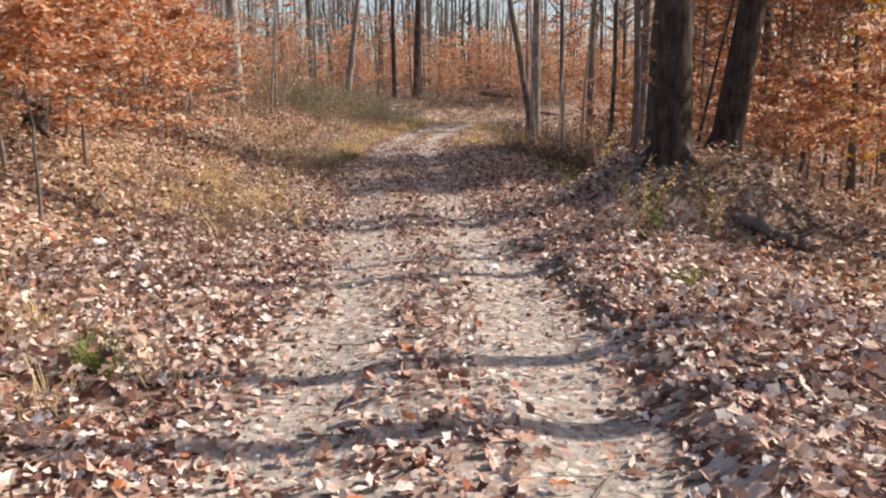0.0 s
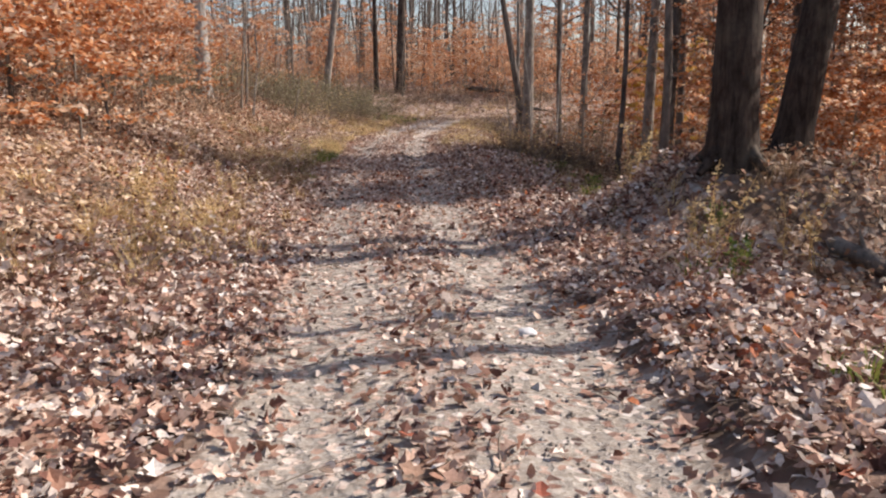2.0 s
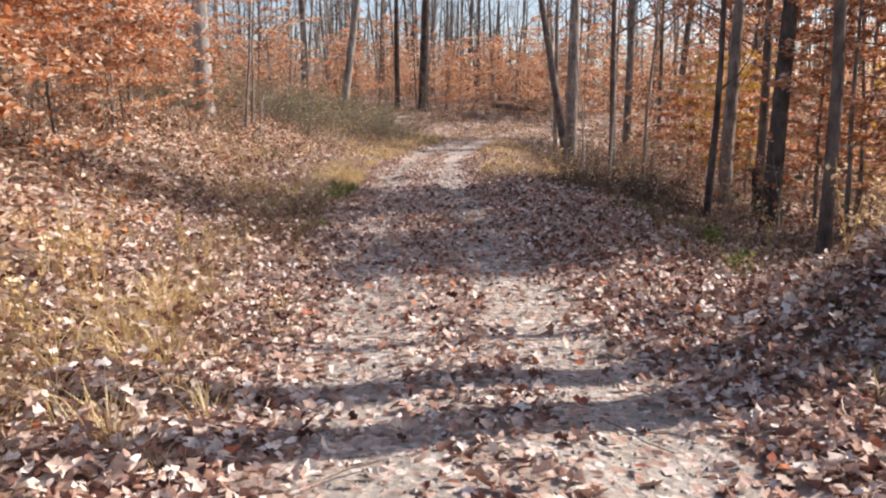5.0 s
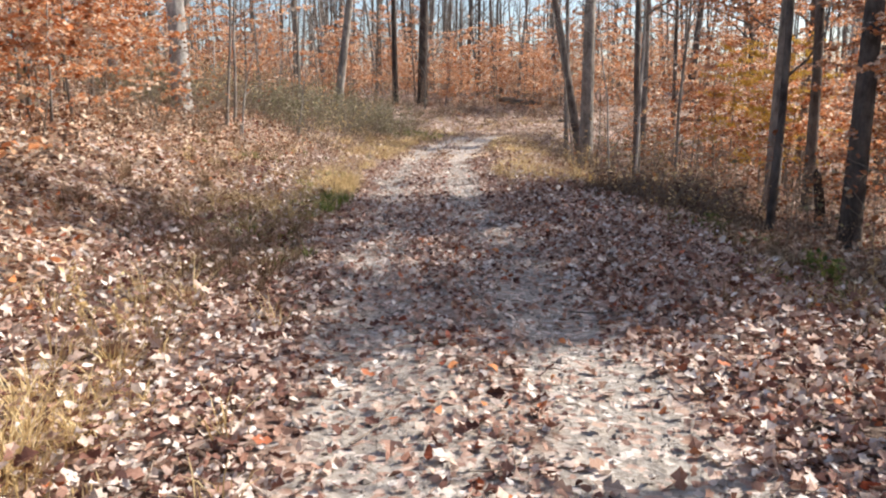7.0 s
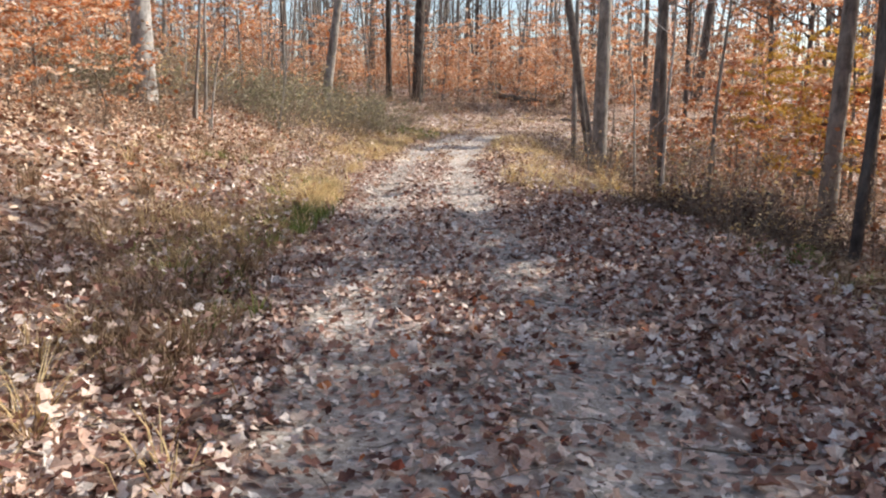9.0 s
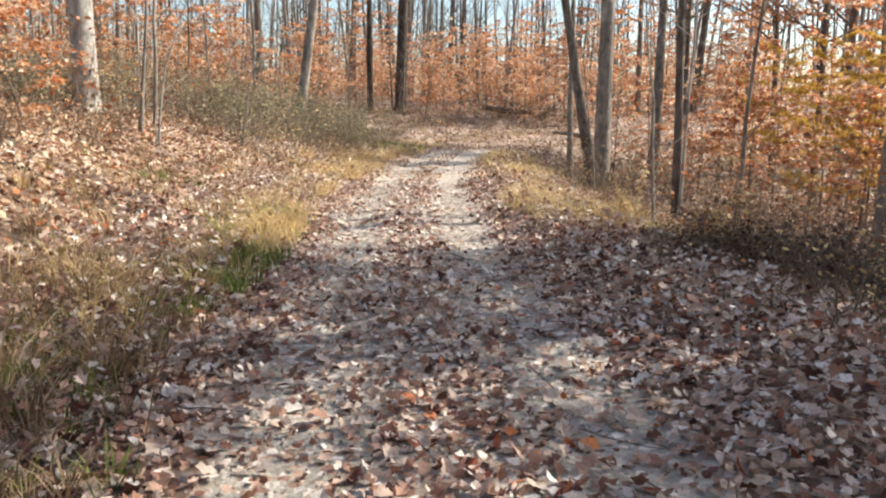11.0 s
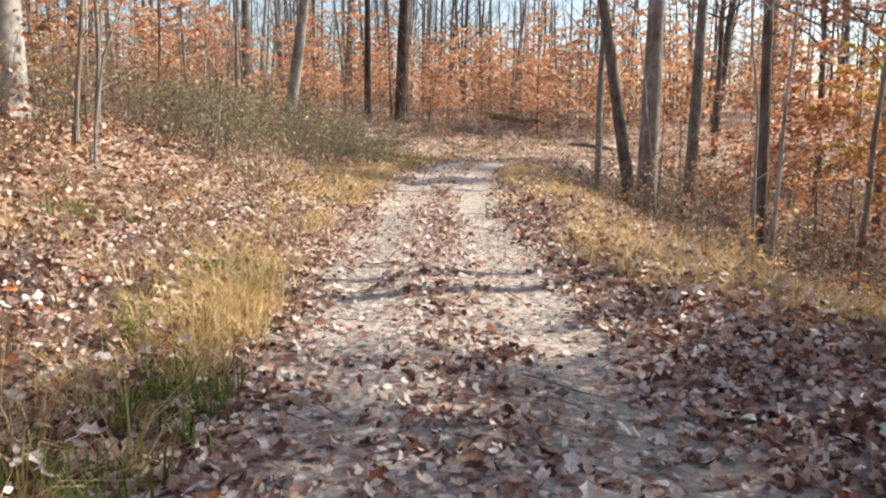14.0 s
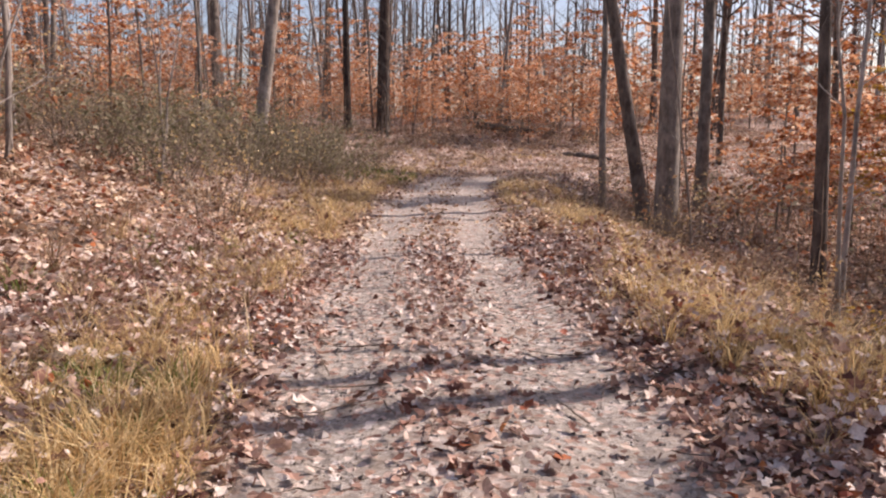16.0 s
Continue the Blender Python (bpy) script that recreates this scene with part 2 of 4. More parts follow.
def link(name, verts, faces, mat, parent=None, label="", smooth=False):
    """One mesh object from vertices and faces, under a thing or on its own."""
    me = bpy.data.meshes.new(name)
    verts, faces = np.asarray(verts, np.float32), np.asarray(faces, np.int32)
    k = faces.shape[1]
    me.vertices.add(len(verts))
    me.vertices.foreach_set("co", verts.ravel())
    me.loops.add(faces.size)
    me.loops.foreach_set("vertex_index", faces.ravel())
    me.polygons.add(len(faces))
    me.polygons.foreach_set("loop_start", np.arange(len(faces), dtype=np.int32) * k)
    me.polygons.foreach_set("use_smooth", np.full(len(faces), smooth))
    me.update(calc_edges=True)
    me.validate()
    for one in (mat if isinstance(mat, list) else [mat]):
        me.materials.append(one)
    ob = new(name, me)
    if parent:
        ob.parent = parent
    if label:
        tagged(ob, label)
    return ob


# ground: one sheet to the horizon, fine near the track
def spread(a, b, step, far, n):
    g = np.geomspace(1, 1 + far, n)[1:] - 1
    return np.concatenate([(a - g)[::-1], np.arange(a, b + 1e-6, step), b + g])


gx, gy = spread(-9.0, 9.0, 0.14, 500, 30), spread(-2.0, 46.0, 0.16, 500, 34)
X, Y = np.meshgrid(gx, gy, indexing="ij")
idx = np.arange(X.size).reshape(X.shape)
quads = np.stack([idx[:-1, :-1], idx[1:, :-1], idx[1:, 1:], idx[:-1, 1:]], -1).reshape(-1, 4)
earth = link("ground", np.stack([X, Y, ground(X, Y)], -1).reshape(-1, 3), quads, GROUND, smooth=True)
D = beside(X, Y).ravel()
track = np.clip((1.28 - np.abs(D)) / 0.3, 0, 1) * (0.5 + 0.5 * np.exp(-((np.abs(D) - 0.62) / 0.34) ** 2)) * np.clip((49 - Y.ravel()) / 3, 0, 1)
at = earth.data.attributes.new("track", "FLOAT", "POINT")
at.data.foreach_set("value", np.clip(track, 0, 1).astype(np.float32))
tagged(earth, "brown woodland soil with two worn gravel wheel tracks", "ground", kind="structure")


# ---- building blocks ----
class Tubes:
    """Gathers tapered, bent round stems into one mesh of quads."""

    def __init__(self):
        self.v, self.f, self.n = [], [], 0

    def add(self, pts, radii, sides):
        pts = np.asarray(pts, float)
        way = np.gradient(pts, axis=0)
        way /= np.linalg.norm(way, axis=1)[:, None] + 1e-9
        ref = np.where(np.abs(way[:, 2:3]) > 0.9, [[1.0, 0, 0]], [[0, 0, 1.0]])
        u = np.cross(way, ref)
        u /= np.linalg.norm(u, axis=1)[:, None]
        w = np.cross(way, u)
        ang = np.arange(sides) * 2 * np.pi / sides
        ring = pts[:, None] + np.asarray(radii)[:, None, None] * (np.cos(ang)[None, :, None] * u[:, None] + np.sin(ang)[None, :, None] * w[:, None])
        k = np.arange(len(pts) - 1)[:, None] * sides
        s, s2 = np.arange(sides)[None], (np.arange(sides)[None] + 1) % sides
        f = np.stack([k + s, k + s2, k + sides + s2, k + sides + s], -1).reshape(-1, 4)
        self.v.append(ring.reshape(-1, 3))
        self.f.append(f + self.n)
        self.n += ring.shape[0] * sides

    def mesh(self, name, mat, parent=None, label=""):
        return link(name, np.concatenate(self.v), np.concatenate(self.f), mat, parent, label, smooth=True)


OAK_RIM = np.array([(0, 0), (0.30, 0.24), (0.17, 0.42), (0.38, 0.64), (0.15, 0.82), (0, 1.0)])
PLAIN_RIM = np.array([(0, 0), (0.27, 0.26), (0.20, 0.68), (0, 1.0)])
SPRAY_RIM = np.array([(0, 0), (0.33, 0.45), (0, 1.0)])


def leaf_mesh(rim, pos, size, yaw, tilt, fold, curl):
    """Many folded leaves: midrib plus two half blades, a triangle strip each side."""
    n, m = len(pos), len(rim)
    t = rim[:, 1]
    mid = np.stack([np.zeros(m), t, np.zeros(m)], -1)[1:-1]
    def half(side):
        x = side * rim[1:-1, 0]
        return np.stack([x, t[1:-1], np.abs(rim[1:-1, 0])], -1)
    base = np.concatenate([[[0, 0, 0]], [[0, 1, 0]], mid, half(1), half(-1)])
    k = m - 2
    tri = []
    if k == 1:
        base = base[[0, 1, 3, 4]]
        tri = [(0, 2, 1), (0, 1, 3)]
    if k == 2:
        base = base[[0, 1, 4, 5, 6, 7]]
        tri = [(0, 2, 4), (2, 3, 4), (4, 3, 5), (3, 1, 5)]
    for s in (0, 1) if k > 2 else ():
        o = 2 + k * (1 + s)
        rows = [(0, 2, o)] + [q for i in range(k - 1) for q in ((2 + i, 2 + i + 1, o + i), (2 + i + 1, o + i + 1, o + i))] + [(2 + k - 1, 1, o + k - 1)]
        tri += [r if s else r[::-1] for r in rows]
    tri = np.array(tri)
    P = np.repeat(base[None], n, 0)
    P[:, :, 2] = P[:, :, 2] * fold[:, None] + curl[:, None] * (P[:, :, 1] - 0.5) ** 2 + (k == 2) * 0.5 * fold[:, None] * P[:, :, 0]
    P[:, :, 1] -= 0.3
    P *= size[:, None, None]
    ca, sa, cb, sb, cc, sc = np.cos(tilt[:, 0]), np.sin(tilt[:, 0]), np.cos(tilt[:, 1]), np.sin(tilt[:, 1]), np.cos(yaw), np.sin(yaw)
    x, y, z = P[..., 0], P[..., 1], P[..., 2]
    y, z = y * ca[:, None] - z * sa[:, None], y * sa[:, None] + z * ca[:, None]
    x, z = x * cb[:, None] + z * sb[:, None], -x * sb[:, None] + z * cb[:, None]
    x, y = x * cc[:, None] - y * sc[:, None], x * sc[:, None] + y * cc[:, None]
    V = np.stack([x, y, z], -1) + pos[:, None]
    F = tri[None] + (np.arange(n) * len(base))[:, None, None]
    return V.reshape(-1, 3), F.reshape(-1, 3)


def stem_line(r, start, way, length, n, wander, lift=0.0):
    pts, w = [np.array(start, float)], np.array(way, float)
    for _ in range(n):
        w = w + r.normal(0, wander, 3) + (0, 0, lift)
        w /= np.linalg.norm(w)
        pts.append(pts[-1] + w * length / n)
    return np.array(pts)


def trunk_line(r, height, lean, wander):
    k = np.linspace(0, 1, 10) ** 1.5
    s = np.cumsum(r.normal(0, wander, (10, 2)), 0) * k[:, None]
    s[0] = 0
    return np.stack([s[:, 0] + lean[0] * height * k, s[:, 1] + lean[1] * height * k, height * k - 0.25], -1)


def bare_tree(kind, r, dia, height, lean, bark, wander=0.06, first=0.3, limbs=11, sides=10, split=False):
    """A tall leafless tree: flared trunk, and a crown of limbs, boughs and twigs."""
    root = new(kind)
    line = trunk_line(r, height, lean, wander)
    k = np.linspace(0, 1, len(line)) ** 1.5
    rad = dia / 2 * (1 - 0.88 * k) * (1 + 0.3 * np.exp(-k * height / 0.3))
    body = Tubes()
    body.add(line, rad, sides)
    for q in range(5):                      # root flare
        a = q * 1.26 + r.uniform(-0.3, 0.3)
        c = np.array([math.cos(a), math.sin(a), 0])
        foot = Tubes() if split else body
        foot.add([c * dia * 0.25 + (0, 0, 0.28), c * dia * 0.55 + (0, 0, 0.06), c * dia * 1.0 + (0, 0, -0.12)], [dia * 0.16, dia * 0.15, dia * 0.07], 6)
        if split:
            foot.mesh("root", bark, root)
    body.mesh("trunk", bark, root)
    crown = Tubes()
    for i in range(limbs):
        f = first + (0.97 - first) * (i + r.random()) / limbs
        p = np.array([np.interp(f * height, line[:, 2], line[:, c]) for c in range(3)])
        a = i * 2.4 + r.uniform(-0.5, 0.5)
        way = np.array([math.cos(a), math.sin(a), r.uniform(0.35, 0.9)])
        ln = height * r.uniform(0.16, 0.28) * (1.15 - 0.6 * f)
        r0 = dia * 0.17 * (1.1 - 0.75 * f)
        if split:
            crown = Tubes()
        limb = stem_line(r, p, way / np.linalg.norm(way), ln, 5, 0.13, 0.05)
        crown.add(limb, np.linspace(r0, r0 * 0.25, 6), 5)
        for j in range(4):
            g = limb[2 + j % 4]
            w2 = limb[-1] - limb[0]
            w2 = w2 / np.linalg.norm(w2) + r.normal(0, 0.55, 3)
            bough = stem_line(r, g, w2 / np.linalg.norm(w2), ln * r.uniform(0.35, 0.6), 3, 0.18, 0.04)
            crown.add(bough, np.linspace(r0 * 0.4, r0 * 0.1, 4), 4)
            for _ in range(4):
                w3 = bough[-1] - bough[0]
                w3 = w3 / np.linalg.norm(w3) + r.normal(0, 0.6, 3)
                crown.add(stem_line(r, bough[r.integers(1, 4)], w3 / np.linalg.norm(w3), ln * r.uniform(0.15, 0.35), 2, 0.2), [r0 * 0.13, r0 * 0.08, r0 * 0.03], 3)
        if split:
            crown.mesh("limb", bark, root)
    if not split:
        crown.mesh("crown", bark, root)
    return root


def leafy_sapling(kind, r, dia, height, spread_m, leaves, leaf_size, mat, low=0.15, bark=None, lean=(0, 0), rise=(0.05, 0.4)):
    """A slim young beech that keeps its leaves in flat, layered sprays."""
    root = new(kind)
    line = trunk_line(r, height, lean, 0.05)
    k = np.linspace(0, 1, len(line)) ** 1.5
    body = Tubes()
    body.add(line, dia / 2 * (1 - 0.85 * k) + 0.003, 7)
    body.mesh("trunk", bark or BARK_GREY, root)
    wood, spots, n = Tubes(), [], int(9 + height * 3)
    for i in range(n):
        f = low + (0.98 - low) * (i + r.random()) / n
        p = np.array([np.interp(f * height, line[:, 2], line[:, c]) for c in range(3)])
        a = i * 2.4 + r.uniform(-0.6, 0.6)
        ln = spread_m * r.uniform(0.5, 1.0) * (1.1 - 0.75 * f)
        way = np.array([math.cos(a), math.sin(a), r.uniform(*rise)])
        b = stem_line(r, p, way / np.linalg.norm(way), ln, 5, 0.1, -0.02)
        wood.add(b, np.linspace(dia * 0.16, 0.003, 6), 4)
        for j in range(5):
            g = b[1 + j % 5]
            side = np.cross(way, (0, 0, 1)) * (1 if j % 2 else -1)
            w2 = way * 0.7 + side * r.uniform(0.5, 1.1) + (0, 0, r.uniform(-0.15, 0.2))
            tw = stem_line(r, g, w2 / np.linalg.norm(w2), ln * r.uniform(0.25, 0.5), 3, 0.15, -0.02)
            wood.add(tw, np.linspace(dia * 0.06 + 0.002, 0.0015, 4), 3)
            spots.append(tw)
        spots.append(b[2:])
    wood.mesh("crown", bark or TWIG, root)
    pick = r.integers(0, len(spots), leaves)
    pos = np.empty((leaves, 3))
    for i, q in enumerate(pick):
        s = spots[q]
        u = r.random() * (len(s) - 1)
        j = int(u)
        pos[i] = s[j] + (s[j + 1] - s[j]) * (u - j)
    loose = 1 + 0.8 * (rise[1] > 0.5) * height / 5
    pos += r.normal(0, [0.05 * loose, 0.05 * loose, 0.03 * loose], (leaves, 3))
    V, F = leaf_mesh(SPRAY_RIM, pos, r.uniform(0.7, 1.25, leaves) * leaf_size, r.uniform(0, 6.3, leaves), r.normal(0, 0.5, (leaves, 2)) + (-0.15, 0), r.uniform(0.1, 0.5, leaves), r.uniform(-0.5, 0.3, leaves))
    link("foliage", V, F, mat, root)
    return root


def stand(ob, x, y, turn=0.0, size=1.0):
    ob.matrix_world = Matrix.Translation((x, y, gz(x, y))) @ Matrix.Rotation(turn, 4, "Z") @ Matrix.Scale(size, 4)
    return ob


def put_copy(ob, x, y, turn, size):
    return copy_thing(ob, Matrix.Translation((x, y, gz(x, y))) @ Matrix.Rotation(r.normal(0, 0.04), 4, "X") @ Matrix.Rotation(r.normal(0, 0.035), 4, "Y") @ Matrix.Rotation(turn, 4, "Z") @ Matrix.Scale(size / ob.scale[0], 4))


# ---- trees that stand out ----
# x, y, diameter, height, lean x, lean y, bark, label
MAIN = [
    (3.14, 11.25, 0.50, 19, 0.00, 0.0, BARK_OAK, "dark rough-barked oak trunk on a leafy mound"),
    (4.15, 12.2, 0.44, 17, 0.16, 0.05, BARK_OAK, "leaning dark oak trunk beside a leafy mound"),
    (3.55, 15.2, 0.16, 12, 0.01, 0.0, BARK_MID, "slim dark tree behind a leafy mound"),
    (7.6, 27.5, 0.28, 17, -0.01, 0.0, BARK_MID, "dark oak trunk in the woods"),
    (4.75, 13.4, 0.16, 12, 0.01, 0.0, BARK_MID, "slim dark tree beside a leaning oak"),
    (5.2, 20.8, 0.32, 17, 0.03, 0.0, BARK_MID, "dark oak trunk at the edge of the woods"),
    (6.3, 26.4, 0.34, 18, 0.02, 0.0, BARK_GREY, "grey oak trunk in the woods"),
    (4.0, 36.0, 0.48, 19, 0.01, 0.0, BARK_GREY, "grey oak trunk with a sunlit edge"),
    (4.3, 38.0, 0.34, 17, -0.19, 0.0, BARK_MID, "dark trunk leaning over brush"),
    (7.8, 44.0, 0.42, 18, 0.01, 0.0, BARK_GREY, "grey oak trunk in the woods"),
    (4.3, 42.0, 0.22, 16, -0.02, 0.0, BARK_GREY, "slim grey trunk behind brush"),
    (4.2, 29.9, 0.08, 9, 0.03, 0.0, BARK_PALE, "slender grey young tree beside dry grass"),
    (4.5, 31.0, 0.22, 13, 0.01, 0.0, BARK_MID, "slim dark oak beside dry grass"),
    (4.35, 21.6, 0.15, 11, 0.01, 0.0, BARK_MID, "slim dark tree at the edge of the woods"),
    (4.9, 16.6, 0.09, 7, 0.22, 0.0, BARK_OAK, "thin dark tree leaning away from the track"),
    (3.2, 28.2, 0.06, 6, -0.05, 0.0, BARK_PALE, "thin bare young tree beside dry grass"),
    (4.8, 28.5, 0.10, 8, 0.02, 0.0, BARK_GREY, "thin bare young tree beside dry grass"),
    (2.9, 31.5, 0.05, 5, -0.06, 0.0, BARK_GREY, "thin crooked young tree beside dry grass"),
    (-7.75, 31.2, 0.52, 20, -0.01, 0.0, BARK_PALE, "pale smooth beech trunk on the bank"),
    (-10.8, 34.5, 0.36, 19, 0.0, 0.0, BARK_PALE, "pale beech trunk deeper in the woods"),
    (-4.95, 41.5, 0.36, 18, 0.14, 0.0, BARK_GREY, "leaning grey trunk on the brushy bank"),
    (-1.85, 58.5, 0.64, 22, 0.02, 0.0, BARK_OAK, "dark oak trunk at the bend of the track"),
    (-3.48, 58.8, 0.38, 20, 0.0, 0.0, BARK_OAK, "dark slim oak trunk at the bend of the track"),
    (-8.9, 56.0, 0.42, 20, 0.0, 0.0, BARK_MID, "dark oak trunk above the brushy bank"),
    # the last four stay out of view, added for their trunk shadows on the track
    (4.2, 4.15, 0.24, 15, 0.0, 0.15, BARK_MID, "unseen slim oak added to cast a shadow stripe"),
    (4.25, 5.5, 0.25, 16, 0.01, 0.08, BARK_MID, "unseen slim oak added to cast a shadow stripe"),
    (4.9, 8.3, 0.27, 16, 0.0, 0.0, BARK_GREY, "unseen grey oak added to cast a shadow stripe"),
    (5.7, 9.4, 0.22, 15, 0.0, 0.0, BARK_MID, "unseen slim oak added to cast a shadow stripe"),
]
for i, (x, y, dia, h, lx, ly, bark, label) in enumerate(MAIN):
    r = np.random.default_rng(100 + i)
    t = bare_tree("tree", r, dia, h, (lx, ly), bark, 0.025 if dia > 0.3 else 0.075, 0.34 if dia > 0.2 else 0.22, 11 if dia > 0.2 else 8, 16 if dia > 0.3 else 8, True)
    tagged(stand(t, x, y), label, "tree")

# ---- the woods around: bare trees, poles and young beeches ----
KINDS = [bare_tree("tree", np.random.default_rng(40 + i), d, h, (lx, 0.01), b, 0.17, 0.26, 9, 8)
         for i, (d, h, lx, b) in enumerate([(0.34, 19, 0.02, BARK_MID), (0.24, 17, -0.03, BARK_GREY), (0.42, 21, 0.0, BARK_MID), (0.18, 14, 0.04, BARK_GREY), (0.30, 18, 0.01, BARK_PALE)])]
POLES = [bare_tree("sapling", np.random.default_rng(80 + i), d, h, (lx, 0.02), b, 0.09, 0.2, 6, 6)
         for i, (d, h, lx, b) in enumerate([(0.05, 4.5, 0.03, BARK_GREY), (0.06, 6.0, -0.04, BARK_PALE), (0.04, 3.6, 0.06, BARK_PALE), (0.09, 8.0, 0.0, BARK_GREY)])]
SAPS = [leafy_sapling("beech_sapling", np.random.default_rng(60 + i), d, h, s, n, 0.10, ORANGE, 0.06)
        for i, (d, h, s, n) in enumerate([(0.06, 5.0, 2.3, 3000), (0.05, 4.0, 2.0, 2300), (0.09, 7.0, 2.7, 4200), (0.04, 2.8, 1.6, 1500)])]
TWIGGY = [bare_tree("sapling", np.random.default_rng(90 + i), d, h, (lx, 0.01), b, 0.1, 0.14, n, 6)
          for i, (d, h, lx, b, n) in enumerate([(0.07, 6.5, 0.03, BARK_GREY, 13), (0.05, 5.0, -0.05, TWIG, 12), (0.10, 8.5, 0.0, BARK_MID, 14)])]
for ob in TWIGGY:
    tagged(ob, "bare young tree with many fine branches", "sapling", "bare saplings of the woods")
FAR_SAPS = [leafy_sapling("beech_sapling", np.random.default_rng(70 + i), d, h, s, n, 0.16, ORANGE, 0.06)
            for i, (d, h, s, n) in enumerate([(0.06, 4.6, 2.3, 1300), (0.09, 7.0, 2.7, 1700)])]
GOLD = leafy_sapling("maple_sapling", np.random.default_rng(66), 0.05, 4.5, 1.9, 1700, 0.10, YELLOW, 0.2)
for ob, label in zip(KINDS, ["dark bare oak in the woods", "slim grey bare tree in the woods", "tall dark bare oak in the woods", "thin grey bare tree in the woods", "pale bare beech in the woods"]):
    tagged(ob, label, "tree", "bare trees of the woods")
for ob in POLES:
    tagged(ob, "thin leafless sapling among dead leaves", "sapling", "bare saplings of the woods")
for ob in SAPS + FAR_SAPS:
    tagged(ob, "young beech holding dry orange leaves", "tree", "young beeches of the woods")
LOW = leafy_sapling("beech_sapling", np.random.default_rng(67), 0.05, 2.7, 2.5, 4000, 0.095, ORANGE, 0.42, None, (0, 0), (-0.06, 0.2))
# THICK and TALL are shade casters, set mostly out of view on the right
THICK = leafy_sapling("beech_tree", np.random.default_rng(68), 0.12, 8.0, 3.0, 6500, 0.12, ORANGE, 0.15)
TALL = leafy_sapling("oak_tree", np.random.default_rng(69), 0.26, 14.0, 4.6, 4700, 0.17, RUSSET, 0.36, BARK_MID, (0, 0), (0.4, 1.1))
tagged(TALL, "tall russet-leaved oak added to shade the track", "tree", "leafy oaks beside the track")
tagged(LOW, "low spreading young beech with thick orange leaves", "tree", "young beeches of the woods")
tagged(THICK, "beech thick with dry orange leaves, placed to shade the track", "tree", "leafy beeches beside the track")
tagged(GOLD, "young maple with yellow-orange leaves", "tree", "young maples of the woods")


def shrub(seed, stems, height, spread_m, mat, leaf_mat=None, leaves=0):
    """A leafless bush: many thin arching stems with side twigs."""
    q = np.random.default_rng(seed)
    root = new("shrub")
    wood, tips = Tubes(), []
    for _ in range(stems):
        a, o = q.uniform(0, 6.3), q.uniform(0, spread_m * 0.5)
        way = np.array([math.cos(a) * 0.5, math.sin(a) * 0.5, 1])
        b = stem_line(q, (math.cos(a) * o, math.sin(a) * o, -0.05), way / np.linalg.norm(way), height * q.uniform(0.5, 1.1), 4, 0.2)
        wood.add(b, np.linspace(0.009, 0.002, 5), 3)
        for j in range(4):
            w = b[-1] - b[0] + q.normal(0, 0.5 * height, 3)
            tw = stem_line(q, b[1 + j % 4], w / np.linalg.norm(w), height * q.uniform(0.2, 0.45), 2, 0.25)
            wood.add(tw, [0.004, 0.003, 0.0015], 3)
            tips += [tw[1], tw[2]]
    wood.mesh("crown", mat, root)
    if leaves:
        pos = np.array(tips)[q.integers(0, len(tips), leaves)] + q.normal(0, 0.05, (leaves, 3))
        V, F = leaf_mesh(SPRAY_RIM, pos, q.uniform(0.04, 0.085, leaves), q.uniform(0, 6.3, leaves), q.normal(0, 0.6, (leaves, 2)), q.uniform(0.1, 0.5, leaves), q.uniform(-0.4, 0.4, leaves))
        link("foliage", V, F, leaf_mat, root)
    return root


SHADE_BRUSH = tagged(shrub(5, 46, 0.75, 1.3, TWIG, SHADED_WEED, 1100), "low dead brush with leaf colour darkened for shade", "brush", "dead brush beside the track")
SHRUBS = [shrub(1, 34, 1.3, 1.5, TWIG, BROWNWEED, 260), shrub(2, 30, 0.9, 1.4, TWIG, BROWNWEED, 420), shrub(3, 26, 1.6, 1.3, TWIG, STRAW, 220), shrub(4, 36, 1.1, 1.8, TWIG, OLIVE, 1250)]
for ob, label in zip(SHRUBS, ["leafless brown twiggy shrub", "low brown shrub with withered leaves", "tall straggly shrub with straw-coloured leaves", "grey-green twiggy shrub on the bank"]):
    tagged(ob, label, "shrub", "shrubs beside the track")
r = np.random.default_rng(11)
spots_used, firsts = [(m[0], m[1]) for m in MAIN], {}


def place(ob, x, y, turn, size):
    spots_used.append((x, y))
    if ob.name not in firsts:
        firsts[ob.name] = stand(ob, x, y, turn, size)
    else:
        put_copy(ob, x, y, turn, size)


def scatter(pool, count, x0, x1, y0, y1, gap, clear, small=0.8, big=1.25):
    made = 0
    for _ in range(count * 40):
        if made >= count:
            break
        x, y = r.uniform(x0, x1), r.uniform(y0, y1)
        if abs(float(beside(x, y))) < clear or any((x - a) ** 2 + (y - b) ** 2 < gap * gap for a, b in spots_used):
            continue
        place(pool[r.integers(len(pool))], x, y, r.uniform(0, 6.28), r.uniform(small, big))
        made += 1


